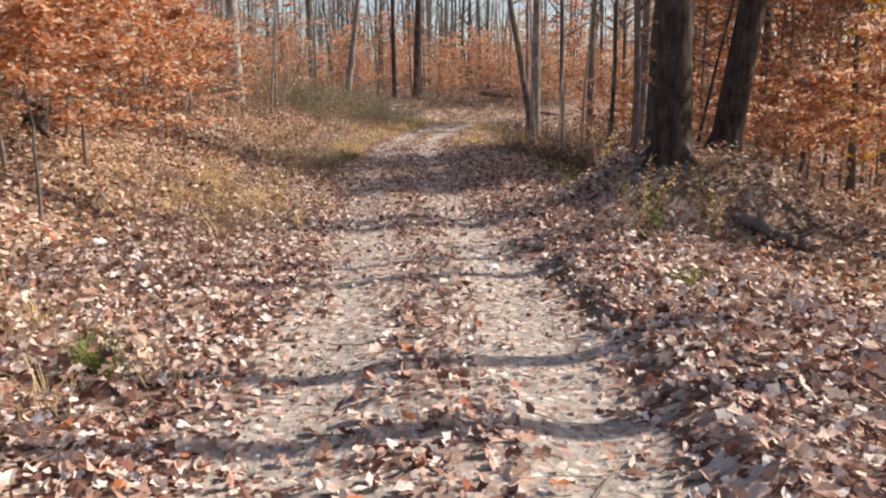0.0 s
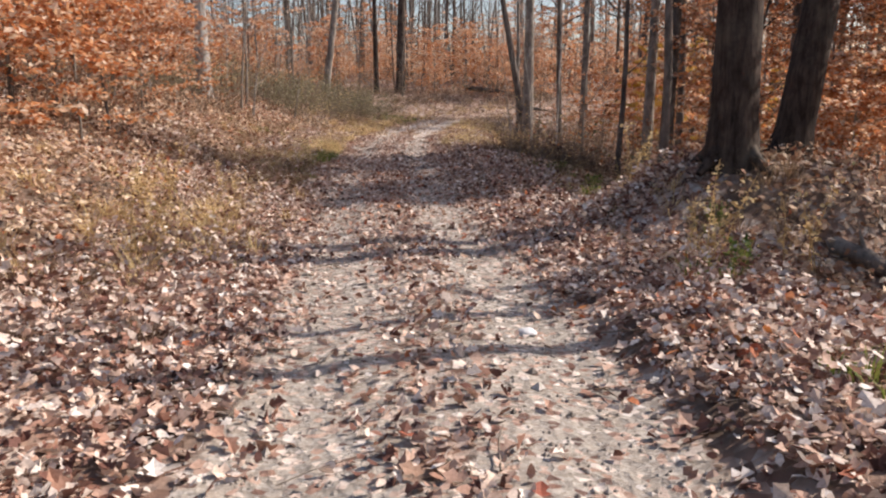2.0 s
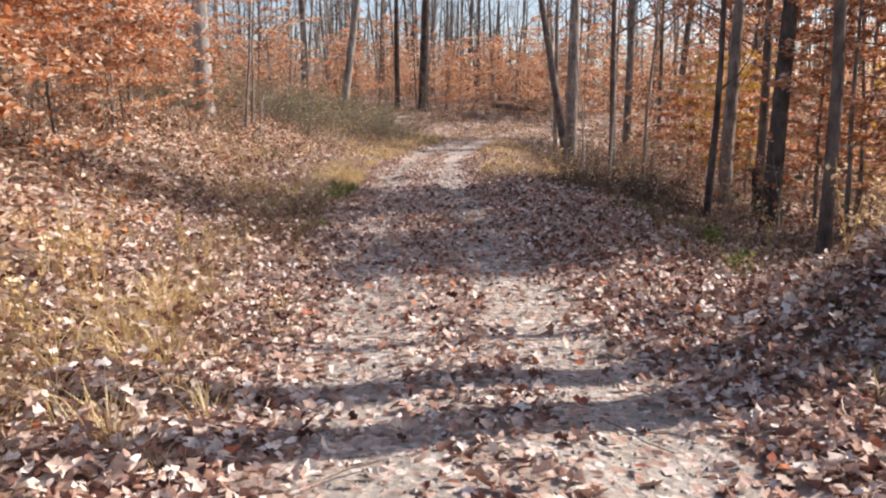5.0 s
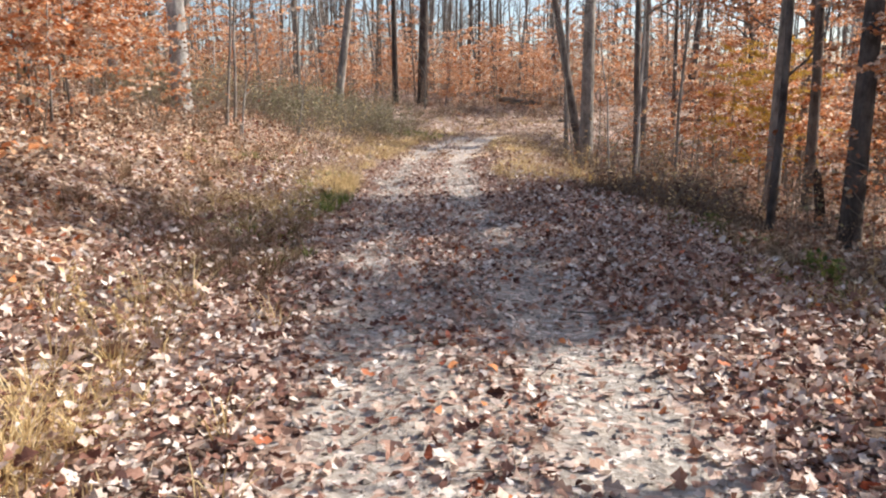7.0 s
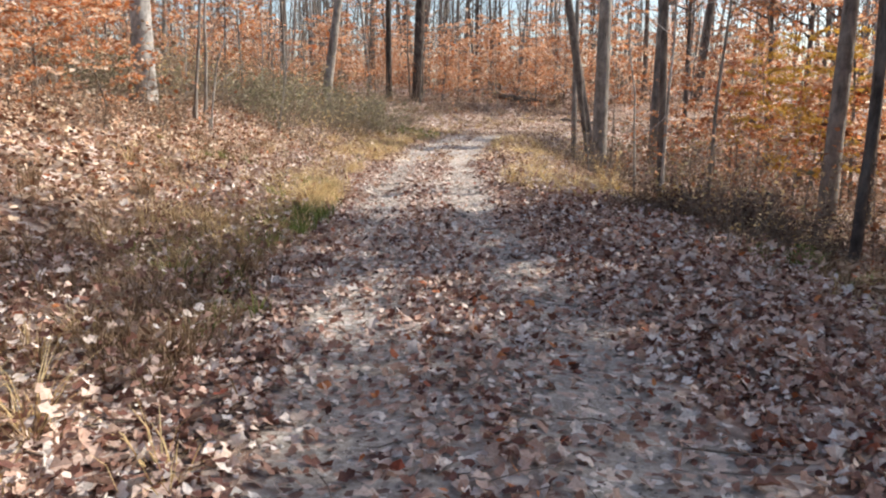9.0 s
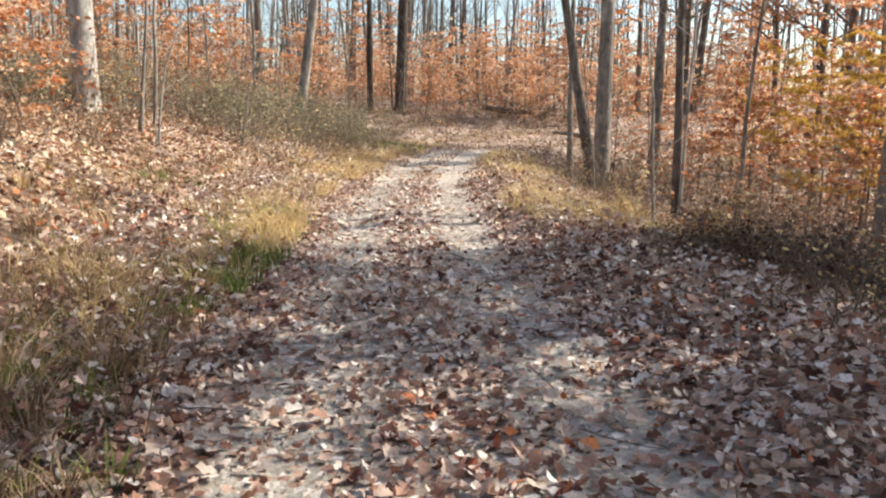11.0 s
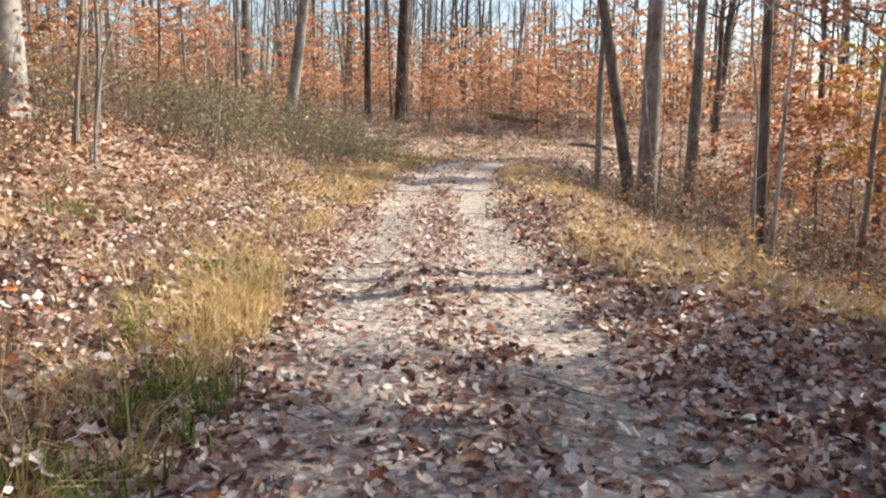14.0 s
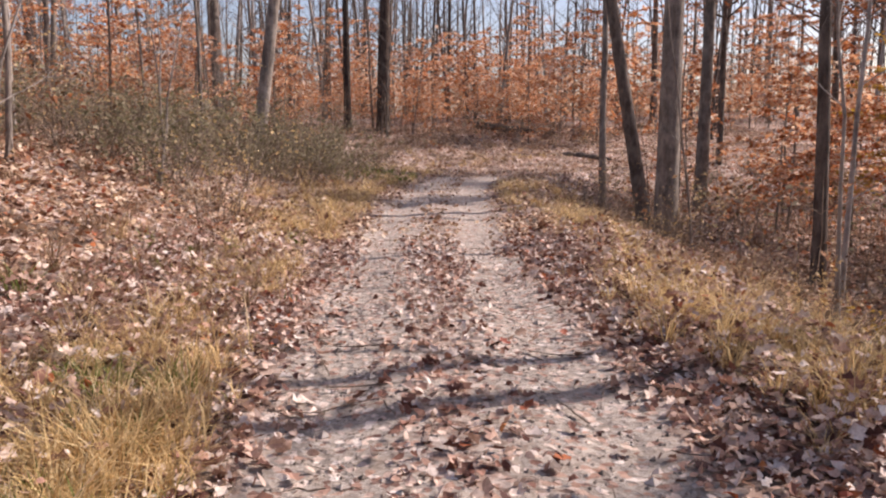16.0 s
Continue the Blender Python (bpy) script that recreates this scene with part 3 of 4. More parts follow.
# young beeches whose leaves hang by the track, then beeches and oaks added to shade it, then the rest
for x, y, k, turn, size in [(-6.2, 8.4, 1, 2.0, 0.9), (-6.6, 12.0, 0, 4.0, 0.95), (-5.4, 15.2, 3, 1.0, 1.1), (-7.3, 17.0, 2, 1.0, 0.9), (-6.3, 20.6, 1, 0.0, 0.9),
                            (-8.4, 24.0, 0, 0.5, 1.1), (-8.8, 28.0, 2, 3.0, 0.9), (-7.6, 14.2, 2, 5.0, 0.8), (-6.6, 26.0, 3, 2.0, 0.9), (-9.5, 20.5, 2, 2.0, 1.0)]:
    place(SAPS[k], x, y, turn, size)
for x, y, turn, size in [(-4.1, 8.3, 0.0, 0.85), (-5.0, 9.4, 1.7, 1.0), (-4.9, 11.3, 3.1, 1.05), (-6.3, 10.4, 4.4, 1.3), (-6.2, 13.6, 5.2, 1.2), (-5.9, 17.6, 0.8, 1.0), (-6.8, 22.4, 2.2, 1.0), (-7.4, 19.0, 3.9, 1.2),
                         (-8.2, 15.8, 1.1, 1.4), (-8.6, 26.2, 2.8, 1.2), (6.2, 14.6, 0.2, 0.9), (7.4, 12.8, 2.0, 1.1), (7.6, 17.0, 3.0, 1.0), (8.4, 30.6, 1.0, 1.2), (8.8, 37.5, 2.0, 1.3)]:
    place(LOW, x, y, turn, size)
for x, y, turn, size in [(7.8, 12.5, 1.0, 0.72), (6.7, 10.7, 3.0, 0.5), (6.4, 9.9, 1.4, 0.6), (6.5, 20.6, 0.0, 0.85), (8.2, 23.4, 2.5, 0.85), (8.2, 16.2, 2.0, 0.6), (9.6, 20.6, 3.6, 0.95), (7.7, 18.4, 1.9, 0.7), (6.9, 22.7, 0.4, 0.7)]:
    place(THICK, x, y, turn, size)
for x, y, turn, size in [(8.2, 21.3, 0.0, 1.02), (11.4, 20.6, 2.5, 0.72), (8.4, 16.8, 4.2, 0.58), (10.7, 24.3, 1.2, 0.9), (12.4, 41.0, 1.0, 1.0), (13.6, 47.0, 2.2, 1.1), (11.0, 50.5, 4.0, 1.0), (11.8, 18.6, 0.7, 0.8), (13.6, 20.4, 2.9, 0.92), (9.3, 23.2, 5.1, 0.62)]:
    place(TALL, x, y, turn, size)
for x, y, turn, size in [(10.6, 27.6, 0.0, 0.9), (7.7, 30.3, 1.0, 0.8), (8.6, 33.0, 2.0, 1.0), (9.4, 32.0, 3.0, 1.0), (8.8, 36.0, 5.0, 1.0), (8.0, 15.0, 4.0, 0.9)]:
    place(GOLD, x, y, turn, size)
scatter(KINDS, 28, 10, 40, 16, 60, 2.2, 6)
scatter(KINDS, 8, 26, 42, -10, 16, 4.0, 6)
scatter(KINDS, 30, -32, -9, 0, 62, 2.2, 6)
scatter(KINDS, 14, -26, -8, 48, 80, 1.5, 4)
scatter(KINDS, 14, 12, 32, 47, 80, 1.5, 4)
scatter([KINDS[1], KINDS[3]], 8, -8, 12, 66, 84, 1.5, 1)
scatter(SAPS, 18, 9, 22, 14, 42, 1.4, 5)
scatter(FAR_SAPS, 24, 6, 28, 38, 64, 1.4, 4)
scatter(SAPS, 18, -18, -7, 8, 40, 1.5, 5.5)
scatter(FAR_SAPS, 24, -24, -7, 36, 64, 1.5, 5.5)
scatter(FAR_SAPS, 60, -20, 24, 54, 80, 1.2, 3, 0.6, 1.15)
scatter(FAR_SAPS, 14, -4, 14, 60, 82, 1.0, 0, 0.5, 0.9)
scatter([KINDS[1], KINDS[3]], 8, -3, 16, 62, 84, 1.0, 0, 0.7, 0.95)
scatter(POLES, 14, -2, 14, 60, 78, 0.8, 0, 0.9, 1.6)
scatter(POLES, 11, 3.4, 12, 14, 50, 0.9, 3.6)
scatter(POLES, 26, -12, -4.5, 10, 50, 0.8, 4)
scatter(TWIGGY, 22, 6, 20, 24, 58, 0.8, 3.6, 0.7, 1.3)
scatter(TWIGGY, 20, -15, -5, 26, 58, 0.8, 4.5, 0.7, 1.3)
scatter(TWIGGY, 26, -9, 14, 54, 76, 0.8, 2, 0.8, 1.4)
scatter([SHRUBS[3], SHRUBS[3], SHRUBS[3], SHRUBS[0], SHRUBS[2]], 46, -10, -2.6, 30, 49, 0.65, 2.9, 0.6, 1.25)
scatter(SHRUBS[:3], 6, -9, -4.6, 14, 27, 0.8, 4.0, 0.5, 0.8)
scatter(SHRUBS[:3], 20, 1.9, 6, 13.8, 32, 0.6, 2.7, 0.4, 0.75)
scatter(SHRUBS[:3], 12, 2.5, 9, 32, 46, 0.7, 3.2, 0.5, 0.85)
scatter(SHRUBS[:3], 34, -8, 12, 49.5, 61, 0.8, 1.6, 0.35, 0.7)
# massed dark brush standing in for the shaded ground of the right verge
for x, y, turn, size in [(1.7, 21.5, 0.3, 0.55), (2.05, 21.9, 1.7, 0.75), (2.45, 21.6, 2.9, 0.85), (2.85, 22.1, 4.1, 0.95), (3.3, 21.7, 5.0, 0.95), (3.8, 22.0, 0.9, 0.95), (2.4, 22.5, 2.2, 0.75), (3.2, 22.6, 3.3, 0.8)]:
    place(SHADE_BRUSH, x, y, turn, size)

# far woods: uncountable trunks and leaves closing the view
far, fr = Tubes(), np.random.default_rng(21)
lp = []
for i in range(670):
    a, d = fr.uniform(-1.25, 1.25) if i < 640 else fr.uniform(-0.14, 0.05), fr.uniform(78, 150) if i < 640 else fr.uniform(70, 115)
    x, y = d * math.sin(a), d * math.cos(a)
    z, h, w = gz(x, y), fr.uniform(13, 21), fr.uniform(0.07, 0.18)
    lean = fr.normal(0, 0.055, 2) * h
    far.add([(x, y, z - 0.3), (x + lean[0] * 0.4, y + lean[1] * 0.4, z + h * 0.45), (x + lean[0], y + lean[1], z + h)], [w, w * 0.7, w * 0.15], 5)
    for _ in range(15):
        q = fr.uniform(0.08, 0.95)
        b = fr.uniform(0, 6.3)
        ln = fr.uniform(1.5, 4) * (1.2 - q)
        far.add([(x + lean[0] * q, y + lean[1] * q, z + h * q), (x + lean[0] * q + math.cos(b) * ln, y + lean[1] * q + math.sin(b) * ln, z + h * q + ln * 0.9)], [w * 0.34, w * 0.1], 3)
    if fr.random() < 0.85:
        c = np.array([x, y, z + fr.uniform(0.4, 2.8)])
        lp.append(c + fr.normal(0, [1.7, 1.7, 1.1], (180, 3)))
tagged(far.mesh("far_woods", BARK_MID), "distant grey bare trunks of the autumn woods", "woods", kind="stuff")
lp = np.concatenate(lp)
n = len(lp)
V, F = leaf_mesh(SPRAY_RIM, lp, fr.uniform(0.18, 0.34, n), fr.uniform(0, 6.3, n), fr.normal(0, 0.5, (n, 2)), fr.uniform(0.1, 0.4, n), fr.uniform(-0.3, 0.3, n))
tagged(link("far_leaves", V, F, ORANGE), "distant orange leaves of young beeches", "foliage", kind="stuff")


# undergrowth: thin stems and withered leaves too many to count, filling the woods on both sides and beyond the bend
ug, leaf_at = np.random.default_rng(33), []


def undergrowth(name, stems, x0, x1, y0, y1, clear, low, high, mat, label):
    t = Tubes()
    made = 0
    while made < stems:
        x, y = ug.uniform(x0, x1), ug.uniform(y0, y1)
        if abs(float(beside(x, y))) < clear:
            continue
        made += 1
        z, h, w = gz(x, y), ug.uniform(low, high), ug.uniform(0.006, 0.016)
        lx, ly = ug.normal(0, 0.12, 2) * h
        t.add([(x, y, z - 0.05), (x + lx * 0.4 + ug.normal(0, 0.04), y + ly * 0.4, z + h * 0.5), (x + lx, y + ly, z + h)], [w, w * 0.7, w * 0.25], 3)
        for _ in range(3):
            q, b, ln = ug.uniform(0.25, 0.9), ug.uniform(0, 6.3), ug.uniform(0.2, 0.6) * h ** 0.5
            tip = (x + lx * q + math.cos(b) * ln, y + ly * q + math.sin(b) * ln, z + h * q + ln * ug.uniform(0.2, 0.9))
            t.add([(x + lx * q, y + ly * q, z + h * q), tip], [w * 0.5, w * 0.2], 3)
            leaf_at.append((*tip, ug.random()))
    return tagged(t.mesh(name, mat), label, "undergrowth", kind="stuff")


undergrowth("undergrowth", 900, -16, 20, 50, 78, 2.2, 0.5, 2.4, TWIG, "tangled brown undergrowth beyond the bend of the track")
undergrowth("undergrowth", 420, 3.4, 15, 15, 46, 4.4, 0.4, 1.8, TWIG, "thin bare stems crowding the lower side of the woods")
undergrowth("undergrowth", 480, -15, -4, 13, 46, 5.0, 0.4, 1.8, TWIG, "thin bare stems crowding the bank")
tips = np.array(leaf_at)
for mat, lo, hi, label in ((RUSSET, 0.0, 0.5, "withered russet leaves on the undergrowth"), (BROWNWEED, 0.5, 0.85, "withered brown leaves on the undergrowth"), (OLIVE, 0.85, 1.01, "olive leaves on the undergrowth")):
    p = np.repeat(tips[(tips[:, 3] >= lo) & (tips[:, 3] < hi), :3], 4, 0)
    n = len(p)
    p = p + ug.normal(0, [0.18, 0.18, 0.14], (n, 3))
    V, F = leaf_mesh(SPRAY_RIM, p, ug.uniform(0.07, 0.15, n), ug.uniform(0, 6.3, n), ug.normal(0, 0.6, (n, 2)), ug.uniform(0.1, 0.5, n), ug.uniform(-0.4, 0.4, n))
    tagged(link("undergrowth_leaves", V, F, mat), label, "foliage", kind="stuff")


# ---- logs, stump, stones ----
def log_thing(a, b, dia, label, seed, bark):
    """A fallen stem with a splintered end and two broken stubs."""
    q = np.random.default_rng(seed)
    a, b = np.array(a), np.array(b)
    root = new("fallen_log")
    root.location = a
    k = np.linspace(0, 1, 9)[:, None]
    line = (b - a) * k + q.normal(0, 0.02, (9, 3)) * (k > 0)
    body = Tubes()
    body.add(line, dia / 2 * np.array([0.05, 1.05, 1, 1.02, 0.97, 0.94, 0.9, 0.84, 0.03]), 12)
    body.mesh("trunk", bark, root)
    for f in (3, 6):
        stub = Tubes()
        w = q.normal(0, 1, 3) + (0, 0, 1.5)
        stub.add([line[f], line[f] + w / np.linalg.norm(w) * dia * 0.8, line[f] + w / np.linalg.norm(w) * dia * 1.6], [dia * 0.16, dia * 0.12, dia * 0.03], 6)
        stub.mesh("branch_stub", bark, root)
    return tagged(root, label, "log")


log_thing((3.65, 10.1, gz(3.65, 10.1) + 0.02), (4.3, 9.35, gz(4.3, 9.35) + 0.05), 0.17, "rotting brown log half sunk in a mound", 1, BARK_MID)
log_thing((2.4, 59.8, gz(2.4, 59.8) + 0.4), (5.3, 58.0, gz(5.3, 58.0) + 0.06), 0.36, "fallen brown log beyond the bend of the track", 2, BARK_MID)
log_thing((5.4, 52.6, gz(5.4, 52.6) + 0.03), (7.1, 51.5, gz(7.1, 51.5) + 0.03), 0.24, "short brown log lying in the dead leaves", 4, BARK_MID)
st = new("tree_stump")
body = Tubes()
body.add([(0, 0, -0.2), (0, 0, 0.05), (0.02, 0, 0.3), (0.05, 0.02, 0.52), (0.06, 0.02, 0.56), (0.06, 0.02, 0.54)], [0.34, 0.27, 0.2, 0.18, 0.15, 0.01], 11)
body.mesh("trunk", BARK_OAK, st)
for q in range(5):
    t = Tubes()
    c = np.array([math.cos(q * 1.25), math.sin(q * 1.25), 0])
    t.add([c * 0.15 + (0, 0, 0.2), c * 0.34 + (0, 0, 0.04), c * 0.6 + (0, 0, -0.1)], [0.09, 0.07, 0.03], 6)
    t.mesh("root", BARK_OAK, st)
tagged(stand(st, -6.5, 13.2, 0.6, 0.85), "dark weathered tree stump on the leafy bank", "stump")

sn = new("broken_snag")
body = Tubes()
body.add([(0, 0, -0.2), (0, 0, 0.05), (-0.03, 0, 0.4), (-0.08, 0.02, 0.8), (-0.12, 0.02, 1.02), (-0.14, 0.02, 1.1)], [0.14, 0.11, 0.09, 0.085, 0.06, 0.008], 9)
body.mesh("trunk", BARK_OAK, sn)
for q in range(3):
    t = Tubes()
    c = np.array([math.cos(q * 2.1), math.sin(q * 2.1), 0])
    t.add([c * 0.07 + (0, 0, 0.1), c * 0.18 + (0, 0, 0.02), c * 0.32 + (0, 0, -0.08)], [0.05, 0.04, 0.02], 6)
    t.mesh("root", BARK_OAK, sn)
tagged(stand(sn, 6.1, 23.6), "short dark broken snag in the woods", "stump")


def stone(x, y, size, seed, label):
    bm = bmesh.new()
    bmesh.ops.create_icosphere(bm, subdivisions=3, radius=size)
    for v in bm.verts:
        v.co *= 1 + 0.25 * noise.noise(v.co * (1.6 / size) * 0.6 + Vector((seed, 0, 0)))
        v.co.z *= 0.55
    me = bpy.data.meshes.new("stone")
    bm.to_mesh(me)
    bm.free()
    me.materials.append(PAPER)
    ob = new("stone", me)
    ob.location = (x, y, gz(x, y) + size * 0.25)
    tagged(ob, label, "stone")


stone(0.49, 7.48, 0.055, 3, "pale flat stone lying in the wheel track")
stone(-3.5, 8.2, 0.085, 5, "pale round stone among dead leaves")
stone(-1.75, 3.0, 0.05, 9, "small pale stone among dead leaves")

# ---- grass and weeds ----
wr = np.random.default_rng(9)


def blades(name, patches, mat, label, height, width=0.006, bend=0.5):
    """Grass in patches (x, y, radius x, radius y, count): bent tapering blades."""
    xs, ys, aa, hh = [], [], [], []
    for x, y, a, b, c in patches:
        t = max(3, c // 34)
        tx, ty, th = wr.normal(x, a * 0.5, t), wr.normal(y, b * 0.5, t), wr.uniform(0.3, 1.5, t)
        k = wr.integers(0, t, c)
        ang, off = wr.uniform(0, 6.3, c), np.abs(wr.normal(0, 0.07, c))
        xs.append(tx[k] + np.cos(ang) * off)
        ys.append(ty[k] + np.sin(ang) * off)
        aa.append(ang + wr.normal(0, 0.5, c))
        hh.append(th[k])
    x, y, a, hh = (np.concatenate(q) for q in (xs, ys, aa, hh))
    ok = np.abs(beside(x, y)) > 1.15 + 0.5 * wr.random(len(x))
    x, y, a, hh = x[ok], y[ok], a[ok], hh[ok]
    n = len(x)
    h = height * wr.uniform(0.5, 1.15, n) * hh
    lean = wr.uniform(0.1, bend, n) * h
    base = np.stack([x, y, ground(x, y) - 0.01], -1)
    side = np.stack([-np.sin(a), np.cos(a), 0 * a], -1) * (width * wr.uniform(0.6, 1.3, n))[:, None]
    out = np.stack([np.cos(a), np.sin(a), 0 * a], -1)
    mid = base + out * (lean * 0.35)[:, None] + np.stack([0 * h, 0 * h, h * 0.6], -1)
    tip = base + out * (lean * 1.2)[:, None] + np.stack([0 * h, 0 * h, h], -1)
    V = np.stack([base - side, base + side, mid + side * 0.8, mid - side * 0.8, tip], 1).reshape(-1, 3)
    o = (np.arange(n) * 5)[:, None, None]
    F = (np.array([(0, 1, 2), (0, 2, 3), (3, 2, 4)])[None] + o).reshape(-1, 3)
    return tagged(link(name, V, F, mat), label, "grass", kind="stuff")


blades("dry_grass", [(-2.5, 23.8, 0.45, 0.7, 1500), (-2.45, 22.7, 0.35, 0.5, 700), (2.3, 27.2, 0.9, 1.8, 1300), (2.8, 24.0, 0.8, 0.8, 900), (-2.9, 18.4, 0.7, 1.8, 900), (-3.4, 20.2, 0.8, 1.4, 700), (0.75, 26.0, 0.5, 1.6, 900), (1.3, 29.0, 0.9, 2.4, 700), (1.1, 24.2, 0.6, 0.8, 1100), (1.4, 34.0, 0.9, 4.0, 900), (1.6, 40.0, 1.0, 3.5, 800), (-2.75, 23.4, 0.5, 0.8, 1500), (-2.8, 28.0, 0.9, 2.5, 900), (-2.6, 32.0, 0.8, 3.0, 1000), (-2.4, 38.0, 0.9, 4.0, 1200), (-1.6, 44.0, 1.0, 3.0, 1000), (-2.7, 12.4, 0.8, 1.6, 1200), (0.0, 50.5, 2.5, 1.5, 900), (3.0, 52.0, 3.0, 2.0, 700), (-2.5, 22.2, 0.8, 2.6, 1500), (-2.8, 24.8, 0.9, 1.6, 1200), (1.8, 26.0, 1.6, 3.4, 900), (2.4, 24.0, 1.2, 1.4, 700), (-2.7, 34.0, 1.2, 4.0, 2000), (-3.5, 38.0, 1.5, 4.0, 1800), (-4.4, 25.5, 2.6, 6.0, 800), (-4.2, 11.5, 2.0, 4.0, 700), (3.4, 27.0, 2.4, 5.0, 1000), (-2.6, 22.6, 0.7, 1.4, 1200), (-2.9, 24.4, 0.8, 1.2, 900), (-2.9, 10.8, 1.2, 2.4, 1819), (-3.2, 14.2, 1.2, 1.4, 630), (1.1, 26.6, 1.0, 2.6, 1500), (1.9, 23.8, 1.0, 1.4, 1900), (2.6, 25.5, 1.6, 3.0, 900),
                     (-2.6, 30.5, 1.2, 5.0, 1819), (-2.2, 37.0, 1.4, 6.0, 1540), (1.9, 33.0, 1.2, 5.0, 1540), (2.4, 40.0, 1.6, 4.0, 1120), (-1.0, 47.5, 3.0, 2.5, 1120), (2.2, 16.5, 0.8, 2.0, 350), (2.3, 11.0, 0.8, 1.6, 280),
                     (-3.0, 5.0, 1.4, 2.0, 630), (2.6, 22.8, 1.0, 1.2, 350)], STRAW, "tufts of dry straw-coloured grass beside the track", 0.22, 0.0042, 1.9)
blades("dead_weeds", [(0.0, 53.0, 5.0, 3.0, 2200), (5.0, 51.5, 4.0, 3.0, 1800), (2.6, 38.0, 1.4, 4.0, 1200), (-2.9, 18.2, 0.7, 2.0, 2000), (-3.5, 20.2, 0.9, 1.6, 1300), (-2.7, 16.2, 0.6, 1.0, 1200), (3.0, 22.0, 1.2, 0.8, 2600), (2.6, 28.5, 1.4, 3.0, 1400), (-4.3, 23.5, 2.6, 6.0, 2400), (-5.5, 29.0, 2.6, 4.0, 1200), (3.6, 25.0, 2.0, 4.0, 900), (4.2, 33.5, 2.2, 4.0, 900), (-3.6, 16.6, 1.4, 3.6, 1900), (-3.9, 20.0, 1.6, 2.6, 979), (3.3, 18.4, 1.5, 3.2, 3400), (3.2, 21.2, 1.3, 1.6, 1260), (2.7, 14.5, 1.0, 2.2, 909), (3.1, 10.4, 1.2, 1.4, 630), (-2.9, 8.2, 1.0, 1.2, 420),
                      (3.4, 31.0, 2.0, 4.0, 979), (-3.8, 27.5, 1.8, 3.0, 979), (-4.5, 34, 2.2, 6, 1260)], BROWNWEED, "dead brown weeds along the edge of the track", 0.22, 0.0042, 1.9)
blades("green_grass", [(-2.45, 21.9, 0.4, 0.6, 520), (-2.9, 22.9, 0.5, 0.6, 320), (1.7, 23.4, 0.4, 0.6, 260), (2.2, 25.0, 0.5, 0.7, 220), (-4.4, 25.8, 0.8, 0.6, 260), (-2.1, 26.4, 0.3, 0.6, 160), (2.5, 20.4, 0.4, 0.5, 120), (-3.0, 18.6, 0.7, 1.4, 520), (-2.7, 20.6, 0.5, 0.7, 420), (2.9, 19.3, 0.5, 0.6, 160), (-2.25, 21.3, 0.45, 0.5, 560), (-2.5, 19.4, 0.5, 0.7, 260), (-2.6, 17.8, 0.5, 0.8, 240), (-2.4, 23.4, 0.5, 0.9, 480), (-3.0, 24.6, 0.6, 0.8, 300), (1.9, 22.4, 0.4, 0.8, 260), (2.1, 23.6, 0.5, 0.7, 200), (-3.4, 29.0, 0.9, 1.6, 300), (2.6, 18.6, 0.4, 0.7, 200), (-2.35, 16.9, 0.3, 0.4, 112), (-1.85, 4.5, 0.3, 0.3, 160), (1.95, 6.0, 0.3, 0.4, 60), (-2.5, 21.8, 0.7, 1.2, 210), (2.9, 10.5, 0.4, 0.3, 60), (-2.4, 47.0, 1.4, 1.2, 900), (2.0, 8.6, 0.3, 0.4, 90), (-2.9, 24.4, 0.5, 0.6, 112),
                       (-2.0, 45.5, 1.6, 2.6, 1800), (2.4, 16.0, 0.4, 0.6, 112), (1.9, 25.5, 0.6, 0.8, 84)], GREEN, "green grass tufts among the dead leaves", 0.17, 0.006, 1.1)


def tall_weed(seed, mat, height, label):
    """A dry or yellowing weed stalk with small leaves up its stem."""
    q = np.random.default_rng(seed)
    root = new("weed")
    for _ in range(4):
        stem = Tubes()
        b = stem_line(q, (q.normal(0, 0.06), q.normal(0, 0.06), -0.03), (0, 0, 1), height * q.uniform(0.6, 1.1), 5, 0.1)
        stem.add(b, np.linspace(0.005, 0.002, 6), 4)
        stem.mesh("stem", STRAW, root)
        n = 26
        u = q.uniform(1, 4.99, n)
        j = u.astype(int)
        pos = b[j] + (b[j + 1] - b[j]) * (u - j)[:, None] + q.normal(0, 0.03, (n, 3))
        V, F = leaf_mesh(SPRAY_RIM, pos, q.uniform(0.03, 0.065, n), q.uniform(0, 6.3, n), q.normal(0.3, 0.5, (n, 2)), q.uniform(0.1, 0.4, n), q.uniform(-0.6, 0.1, n))
        link("foliage", V, F, mat, root)
    return tagged(root, label, "weed", "weeds beside the track")


WEEDS = [tall_weed(1, GREEN, 0.45, "yellow-green weed beside the track"), tall_weed(2, STRAW, 0.75, "dry straw-coloured weed stalk beside the track"), tall_weed(3, YELLOW, 0.6, "weed with yellowing leaves beside the track")]
for k, spots in enumerate([[(2.35, 8.9), (2.9, 17.0), (2.6, 15.9), (2.7, 19.5), (2.2, 14.0)],
                           [(2.6, 9.9), (3.3, 9.6), (2.1, 9.3), (2.4, 12.4), (-3.1, 11.2), (-2.9, 13.6), (-3.3, 12.6), (-2.7, 9.9), (2.2, 22.4), (1.9, 25.0), (2.6, 27.4), (-2.8, 18.4), (3.3, 16.0)],
                           [(2.75, 24.4), (2.3, 26.2), (2.9, 23.2), (3.1, 24.2)]]):
    for x, y in spots:
        place(WEEDS[k], x, y, x * 7 + y, 0.8 + 0.4 * abs(math.sin(x * 9 + y)))

